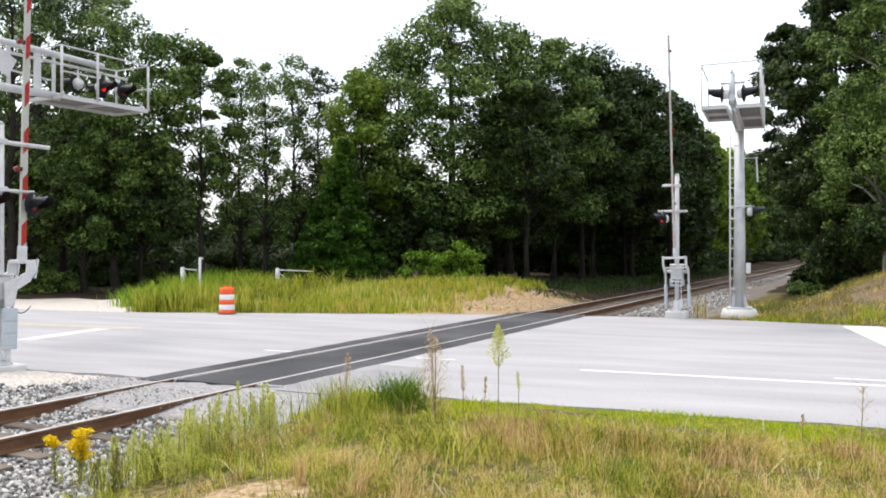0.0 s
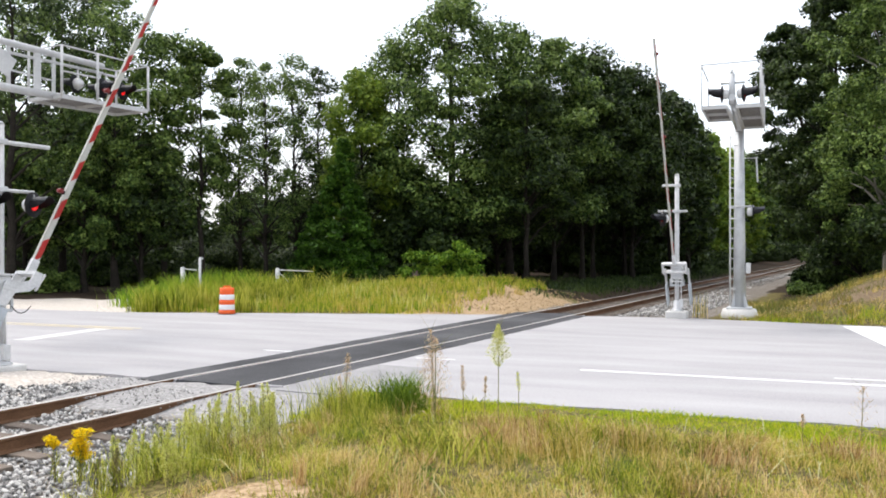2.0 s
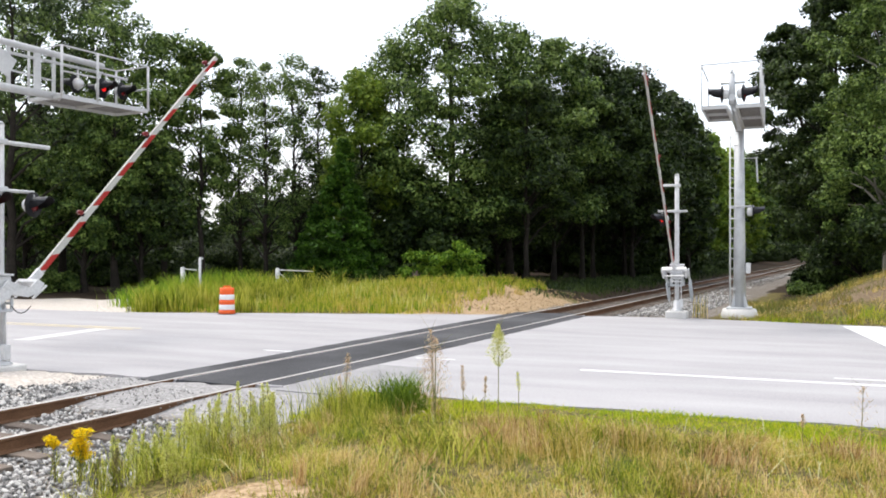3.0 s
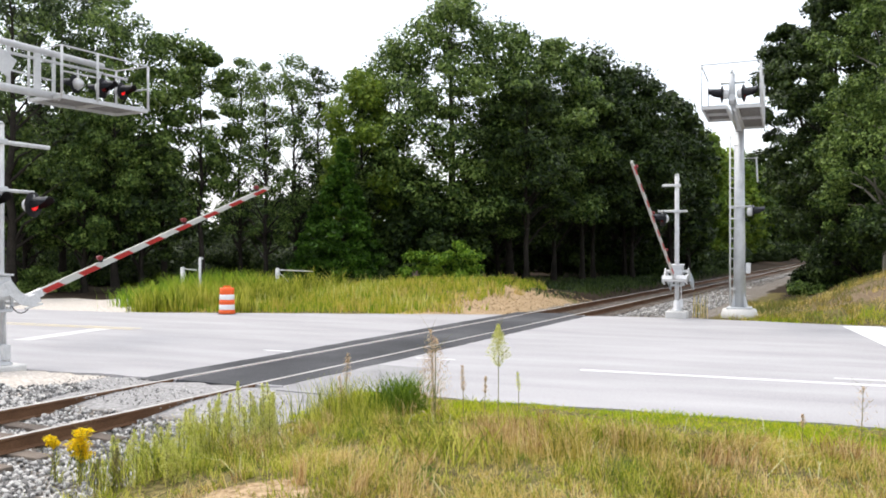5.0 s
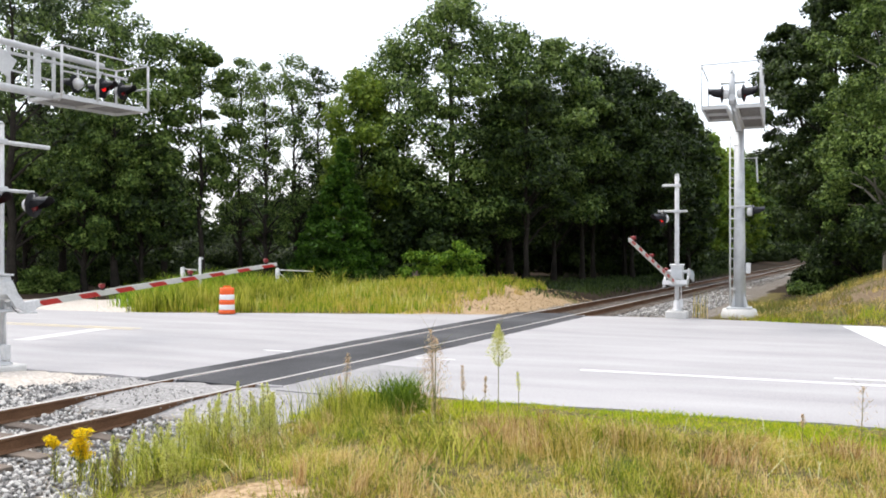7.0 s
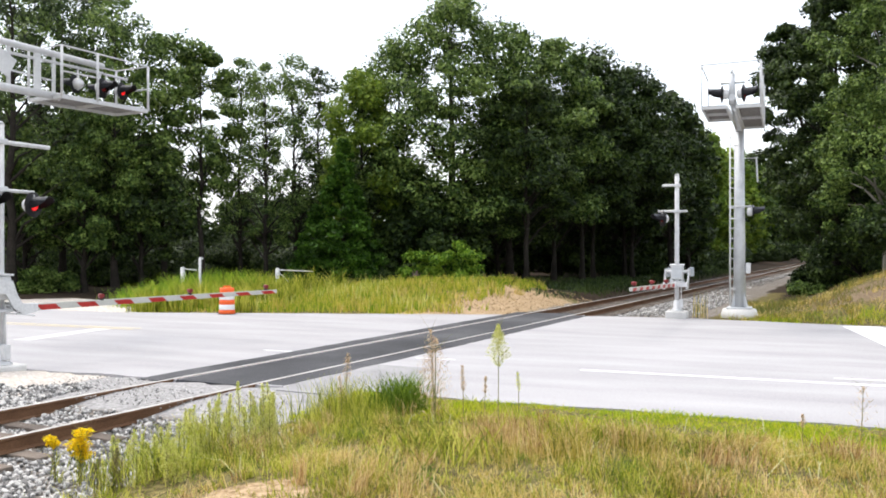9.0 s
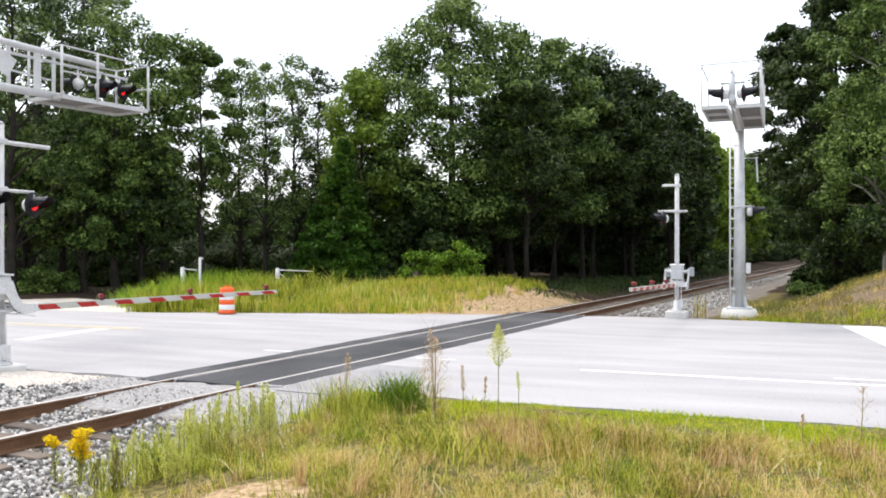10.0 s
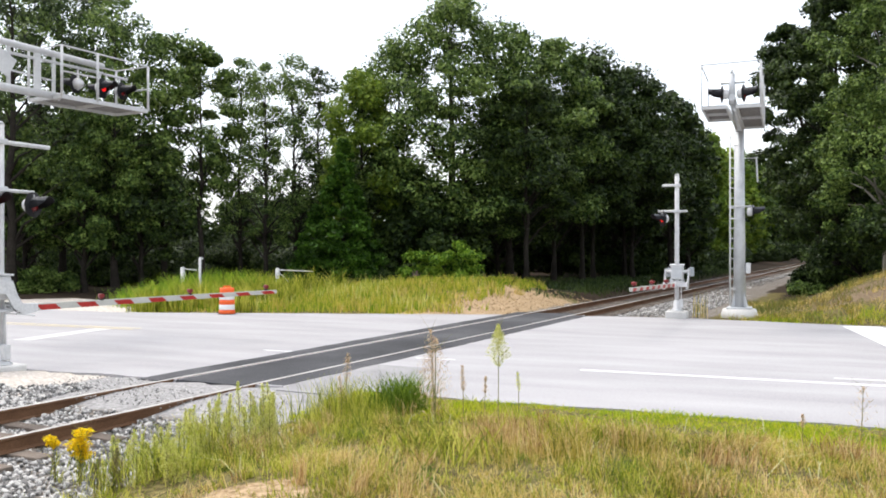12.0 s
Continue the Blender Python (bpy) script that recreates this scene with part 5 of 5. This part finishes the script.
def build_grass():
    rng = np.random.default_rng(21)

    def add(name, xy, h0, h1, w, lean, mat, label, seed):
        x, y = xy
        clump = 0.75 + 0.35 * wave(x, y, 2.6, 0.7)
        h = rng.uniform(h0, h1, len(x)) * np.clip(clump, 0.35, 1.5)
        blades(name, x, y, h, w, lean, mat, label, seed)

    add("under_grass", patch(rng, 26000, -11, 5.5, -7.4, -1.0, lambda x, y, u, v, d: d > 3.1), 0.04, 0.13, 0.009, 0.8, M_UNDER, "low olive grass under the taller blades", 30)

    def bare(x, y, *_):
        return np.hypot((x + 1.4) / 0.5, (y - 6.4) / 0.35) > 1.0 + 0.2 * wave(x, y, 3.0, 1.0)
    add("verge_grass", patch(rng, 90000, -12, 1.5, -3.4, 0.06, lambda x, y, u, v, d: v > -2.2 - 0.9 * wave(x, y, 1.4, 0.6)), 0.04, 0.12, 0.009, 0.7, M_LAWN, "short green grass along the road's edge", 31)
    add("dry_grass", clumped(rng, patch(rng, 52000, -11, 5.5, -7.4, -1.9, lambda x, y, u, v, d: bare(x, y) & (d > 3.4) & ((x > -0.7) | (wave(x, y, 1.6, 0.2) > 0.5))), 34, 0.06), 0.06, 0.24, 0.007, 0.9, M_DRY, "dry straw-coloured grass mixed with green", 32)
    add("green_grass", clumped(rng, patch(rng, 30000, -11, 6.5, -7.4, -0.7, lambda x, y, u, v, d: bare(x, y) & (d > 3.2) & ((x < -0.5) | (wave(x, y, 0.9, 2.2) > 0.35))), 26, 0.06), 0.07, 0.27, 0.009, 0.85, M_WEED, "green grass and low weeds", 33)
    near = lambda x, y, u, v, d: bare(x, y) & (d > 3.6) & (x > -2.2)
    for k, (mat, count, per, wide, h0, h1, w, label) in enumerate((
            (M_WEED, 16000, 34, 0.07, 0.08, 0.3, 0.008, "green tufts of grass near the bank's top"), (M_DRY, 16000, 44, 0.06, 0.08, 0.34, 0.006, "straw tufts of grass near the bank's top"),
            (M_TAWNY, 9000, 44, 0.06, 0.1, 0.36, 0.005, "tawny tufts of grass near the bank's top"), (M_DARKTUFT, 6000, 30, 0.08, 0.05, 0.2, 0.009, "dark green low tufts near the bank's top"))):
        add("grass_tufts", clumped(rng, patch(rng, count, -8, 4.5, -7.6, -2.2, near), per, wide), h0, h1, w, 1.0, mat, label, 60 + k)
    add("track_weeds", patch(rng, 5000, 1.5, 8.0, -6.0, -0.9, lambda x, y, u, v, d: (d < 4.6) & (d > 2.9)), 0.1, 0.34, 0.008, 0.5, M_WEED, "green weeds growing beside the ballast", 34)
    x, y = patch(rng, 420, -9, 4, -7.0, -1.2, lambda x, y, u, v, d: (d > 3.6) & (wave(x, y, 1.1, 0.9) > -0.2))
    blades("pale_blade", x, y, rng.uniform(0.15, 0.36, len(x)), 0.011, 1.2, M_PALEBLADE, "pale arching blades of coarse grass", 38)
    x, y = patch(rng, 16000, -10, 4, -7.0, -1.6, lambda x, y, u, v, d: (d > 3.6) & (wave(x, y, 1.5, 3.1) > 0.5))
    x, y = clumped(rng, (x, y), 30, 0.05)
    blades("tawny_grass", x, y, rng.uniform(0.15, 0.42, len(x)), 0.006, 0.5, M_TAWNY, "tawny patches of dry grass", 39)
    # beyond the road
    off = lambda x, y, u, v, d: v - np.interp(u, FAR_U, FAR_V) > 0.25
    far_off = lambda u, v: v - np.interp(u, FAR_U, FAR_V)
    add("mound_grass", patch(rng, 40000, -2, 15.6, 11.5, 27, lambda x, y, u, v, d: off(x, y, u, v, d) & ((d < -4.1 + 0.5 * wave(x, y, 1.1, 0.3)) | ((d < -2.6) & (far_off(u, v) < 2.2) & (wave(x, y, 2.3, 1.3) > 0.5)))), 0.2, 0.55, 0.028, 0.4, M_MOUND, "tall yellow-green grass on the mound", 35)
    add("mound_seed_grass", patch(rng, 3600, -2, 13.5, 11.5, 22, lambda x, y, u, v, d: off(x, y, u, v, d) & (d < -4.3) & (wave(x, y, 0.9, 1.9) > 0.1)), 0.45, 0.9, 0.02, 0.3, M_SEED, "pale seeding grass on the mound", 44)
    add("mound_dry_grass", clumped(rng, patch(rng, 5000, -2, 9.5, 11.5, 23, lambda x, y, u, v, d: off(x, y, u, v, d) & (d < -3.4)), 50, 0.2), 0.2, 0.62, 0.02, 0.5, M_DRY, "straw tufts on the mound", 45)
    add("mound_weeds", patch(rng, 9000, 12.0, 16.3, 11.5, 20, lambda x, y, u, v, d: off(x, y, u, v, d) & (d < -5) & (wave(x, y, 1.2, 0.7) > -0.5 + 0.35 * (14.5 - u))), 0.5, 1.3, 0.03, 0.45, M_WEED, "tall green weeds on the mound", 36)
    add("bank_grass", patch(rng, 17000, -14, -2.6, 14.9, 24, lambda x, y, u, v, d: off(x, y, u, v, d) & (d > 4.4 + 0.6 * wave(x, y, 1.3, 0.6)) & ((d < 7) | (wave(x, y, 1.4, 2.6) > 0.1))), 0.08, 0.4, 0.018, 0.6, M_BANK, "dull green and brown grass on the bank", 37)

    add("bank_dry_grass", clumped(rng, patch(rng, 7000, -14, -2.6, 14.9, 22, lambda x, y, u, v, d: off(x, y, u, v, d) & (d > 4.6)), 40, 0.12), 0.12, 0.42, 0.016, 0.7, M_DRY, "straw-coloured tufts on the bank", 41)
    add("bank_green_grass", clumped(rng, patch(rng, 6000, -14, -2.6, 14.9, 17.5, lambda x, y, u, v, d: off(x, y, u, v, d) & (d > 4.6)), 60, 0.2), 0.06, 0.26, 0.018, 0.7, M_LAWN, "green grass at the foot of the bank", 42)
    # Weeds added over pale trackside ground; their dark colour stands for tree shade.
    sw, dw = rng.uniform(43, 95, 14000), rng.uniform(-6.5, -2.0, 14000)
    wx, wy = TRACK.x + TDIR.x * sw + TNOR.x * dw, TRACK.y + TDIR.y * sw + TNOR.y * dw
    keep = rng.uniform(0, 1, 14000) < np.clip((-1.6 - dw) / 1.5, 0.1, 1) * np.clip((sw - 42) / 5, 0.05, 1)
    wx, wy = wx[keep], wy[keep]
    blades("trackside_weeds", wx, wy, rng.uniform(0.1, 0.4, len(wx)), 0.035, 0.6, M_LEAFSHADED, "weeds along the track, coloured dark for tree shade", 43)
    # Floor weeds take the same dark leaf, shade included in the colour.
    add("woodland_weeds", patch(rng, 9000, -6, 14, 22, 46, lambda x, y, u, v, d: (d < -2.4) & (far_off(u, v) > 8.5)), 0.12, 0.5, 0.04, 0.7, M_LEAFSHADED, "low weeds on the woodland floor, coloured dark for shade", 40)


def tuft(name, px, dep, n, spread, h0, h1, w, lean, mat, label, seed, category="weed"):
    x0, y0 = at(px, dep)
    rng = np.random.default_rng(seed)
    x, y = x0 + rng.normal(0, spread, n), y0 + rng.normal(0, spread, n)
    root = thing(name, (x0, y0, gz(x0, y0)))
    tagged(root, label, category)
    blades("foliage", x - x0, y - y0, rng.uniform(h0, h1, n), w, lean, mat, "", seed, "", root, "stuff", np.full(n, -0.03))
    return root


def stalk(px, dep, h, seed, head, head_h, head_r, label, name="weed_stalk", n=260, stems=1, spread=0.05, leafmat=None, droop=0.0):
    """Upright weed stems, each with a loose plume of small seeds or flowers at the top."""
    rng = np.random.default_rng(seed)
    x0, y0 = at(px, dep)
    root = thing(name, (x0, y0, gz(x0, y0) - 0.02))
    tagged(root, label, "weed")
    vs, fs, cs = [], [], []
    for k in range(stems):
        hk = h * (1 if k == 0 else rng.uniform(0.6, 0.95))
        bx, by = (0, 0) if k == 0 else rng.normal(0, spread, 2)
        lx, ly = rng.normal(0, 0.035, 2) * hk
        path = np.array([[bx + lx * t * t, by + ly * t * t, hk * t] for t in (0, 0.35, 0.7, 1.0)])
        a, b = limb_rings(path, [0.006, 0.005, 0.004, 0.002], 5)
        fs += [tuple(i + len(vs) for i in g) for g in b]
        vs += a
        m = 2 * n // stems
        f = rng.uniform(0, 1, m)
        az, rad = rng.uniform(0, 6.283, m), head_r * (1.02 - f) ** 0.8 * smooth(f * 6 + 0.2) * rng.uniform(0, 1, m) ** 0.7
        zz = hk - head_h * (1 - f) + rad * (0.5 - droop)
        t = np.clip(zz / hk, 0, 1)
        cs.append(np.stack([bx + lx * t * t + rad * np.cos(az), by + ly * t * t + rad * np.sin(az), zz], 1))
        for j in range(10):
            z1 = hk - head_h * rng.uniform(0, 1)
            az1 = rng.uniform(0, 6.283)
            t1 = z1 / hk
            p = np.array([bx + lx * t1 * t1, by + ly * t1 * t1, z1])
            a, b = limb_rings(np.array([p, p + np.array([math.cos(az1), math.sin(az1), 0.9]) * head_r * 0.7]), [0.002, 0.001], 4)
            fs += [tuple(i + len(vs) for i in g) for g in b]
            vs += a
    tagged(mesh_from("stem", vs, fs, M_STEM, root, True), kind="stuff")
    c = np.concatenate(cs)
    v, q = leaf_cloud(rng, c, np.full(len(c), 0.016), 4, 0.006 if head is not M_FLOWER else 0.012, 1.2)
    tagged(mesh_arrays("seed_head", v, q, head, root), kind="stuff")
    if leafmat is not None:
        m = 18 * stems
        x, y = rng.normal(0, spread, m), rng.normal(0, spread, m)
        blades("foliage", x, y, rng.uniform(0.1, 0.24, m), 0.007, 0.8, leafmat, "", seed, "", root, "stuff", rng.uniform(0, h * 0.6, m))



def build_weeds():
    tuft("grass_tuft", 712, 11.0, 620, 0.15, 0.25, 0.66, 0.013, 0.65, M_DARKTUFT, "dense dark green tuft of broad grass", 51)
    tuft("grass_tuft", 605, 10.6, 620, 0.22, 0.25, 0.7, 0.009, 0.4, M_WEED, "tall green clump of weeds by the road", 52)
    tuft("grass_tuft", 655, 10.3, 240, 0.2, 0.15, 0.42, 0.009, 0.5, M_WEED, "green clump of grass by the road", 53)
    tuft("grass_tuft", 550, 9.8, 260, 0.22, 0.12, 0.36, 0.009, 0.5, M_WEED, "green clump of grass beside the patched asphalt", 54)
    tuft("grass_tuft", 800, 7.3, 60, 0.2, 0.35, 0.62, 0.013, 1.3, M_WEED, "arching broad-leaved grass tuft", 55)
    tuft("grass_tuft", 730, 7.8, 50, 0.18, 0.3, 0.6, 0.012, 1.3, M_WEED, "arching broad-leaved grass tuft", 56)
    tuft("grass_tuft", 1010, 7.6, 260, 0.14, 0.2, 0.5, 0.007, 0.5, M_DRY, "pale dry tuft of tall grass", 57)
    tuft("grass_tuft", 880, 8.4, 380, 0.16, 0.2, 0.5, 0.006, 0.35, M_TAWNY, "tawny dry tuft of upright grass", 58)
    tuft("grass_tuft", 450, 7.4, 80, 0.25, 0.15, 0.38, 0.009, 0.6, M_WEED, "green clump of low grass", 64)
    tuft("grass_tuft", 330, 7.8, 70, 0.25, 0.15, 0.36, 0.009, 0.6, M_WEED, "green clump of low grass", 65)
    tuft("grass_tuft", 1290, 7.4, 200, 0.16, 0.15, 0.4, 0.007, 0.6, M_TAWNY, "tawny dry tuft of grass", 59)
    tuft("grass_tuft", 1500, 7.8, 200, 0.16, 0.15, 0.45, 0.007, 0.6, M_TAWNY, "tawny dry tuft of grass", 60)
    tuft("grass_tuft", 1150, 8.0, 200, 0.16, 0.15, 0.4, 0.007, 0.6, M_DRY, "pale dry tuft of grass", 61)
    tuft("grass_tuft", 1242, 26.6, 34, 0.14, 0.4, 1.05, 0.02, 0.2, M_DRY, "dry weeds between the signal masts", 62)
    stalk(882, 9.0, 1.18, 71, M_SEED, 0.42, 0.15, "tall pale-green weed with a feathery plume", n=420)
    stalk(768, 10.2, 1.08, 72, M_SEEDRED, 0.85, 0.27, "tall tawny weed with a loose dry plume", n=640, stems=3, spread=0.06)
    stalk(425, 8.7, 0.72, 73, M_SEED, 0.5, 0.09, "group of pale feathery weed stalks", n=1500, stems=11, spread=0.16, leafmat=M_WEED)
    stalk(335, 8.2, 0.55, 74, M_SEED, 0.4, 0.08, "group of pale green weed stalks", n=1700, stems=14, spread=0.2, leafmat=M_WEED)
    stalk(255, 8.0, 0.45, 75, M_SEED, 0.3, 0.07, "group of low pale green weed stalks", n=1300, stems=12, spread=0.22, leafmat=M_WEED)
    stalk(378, 8.5, 0.6, 82, M_SEED, 0.42, 0.09, "group of pale feathery weed stalks", n=1500, stems=10, spread=0.16, leafmat=M_WEED)
    stalk(470, 8.9, 0.66, 83, M_SEED, 0.46, 0.08, "group of pale feathery weed stalks", n=1500, stems=9, spread=0.12, leafmat=M_WEED)
    stalk(300, 7.4, 0.42, 84, M_SEED, 0.3, 0.08, "group of low pale green weed stalks", n=1300, stems=12, spread=0.2, leafmat=M_WEED)
    stalk(205, 7.3, 0.4, 85, M_STEM, 0.3, 0.08, "group of low brownish weed stalks", n=700, stems=8, spread=0.16, leafmat=M_WEED)
    stalk(820, 10.4, 0.6, 76, M_SEEDRED, 0.3, 0.05, "thin dry weed stalk", n=90)
    stalk(858, 10.4, 0.5, 77, M_SEEDRED, 0.2, 0.04, "thin dry weed stalk", n=60)
    stalk(918, 11.2, 0.5, 78, M_SEED, 0.25, 0.04, "thin green weed stalk", n=60)
    stalk(1525, 9.2, 0.6, 79, M_SEEDRED, 0.4, 0.17, "bare branching dry weed", n=60)
    stalk(612, 10.4, 0.85, 80, M_SEEDRED, 0.35, 0.09, "dry weed stalk in the grass clump", n=140, stems=2, spread=0.05)
    stalk(1420, 8.4, 0.38, 81, M_SEEDRED, 0.12, 0.03, "thin dry weed stalk", n=40)
    stalk(143, 8.5, 0.56, 91, M_FLOWER, 0.1, 0.15, "yellow goldenrod in flower beside the ballast", "goldenrod", 420, 4, 0.05, M_WEED)
    stalk(97, 8.5, 0.5, 92, M_FLOWER, 0.06, 0.08, "small yellow goldenrod in flower beside the ballast", "goldenrod", 150, 2, 0.03, M_WEED)
    for i, (px, dep, h) in enumerate(((250, 31.5, 0.9), (285, 32, 1.2), (318, 33, 1.35), (352, 34, 1.45), (392, 34, 1.5), (430, 35, 1.4), (466, 35, 1.15), (372, 32, 1.0), (300, 30.5, 0.8))):
        tuft("tall_weeds", px, dep, 420, 0.42, 0.45 * h, h, 0.026, 0.55, M_BUSHLIGHT, "bright green feathery tall weeds on the mound", 500 + i)


build_grass()
build_weeds()


def motions():
    for ob, rows in KEYED:
        walk(ob, rows)


motions()
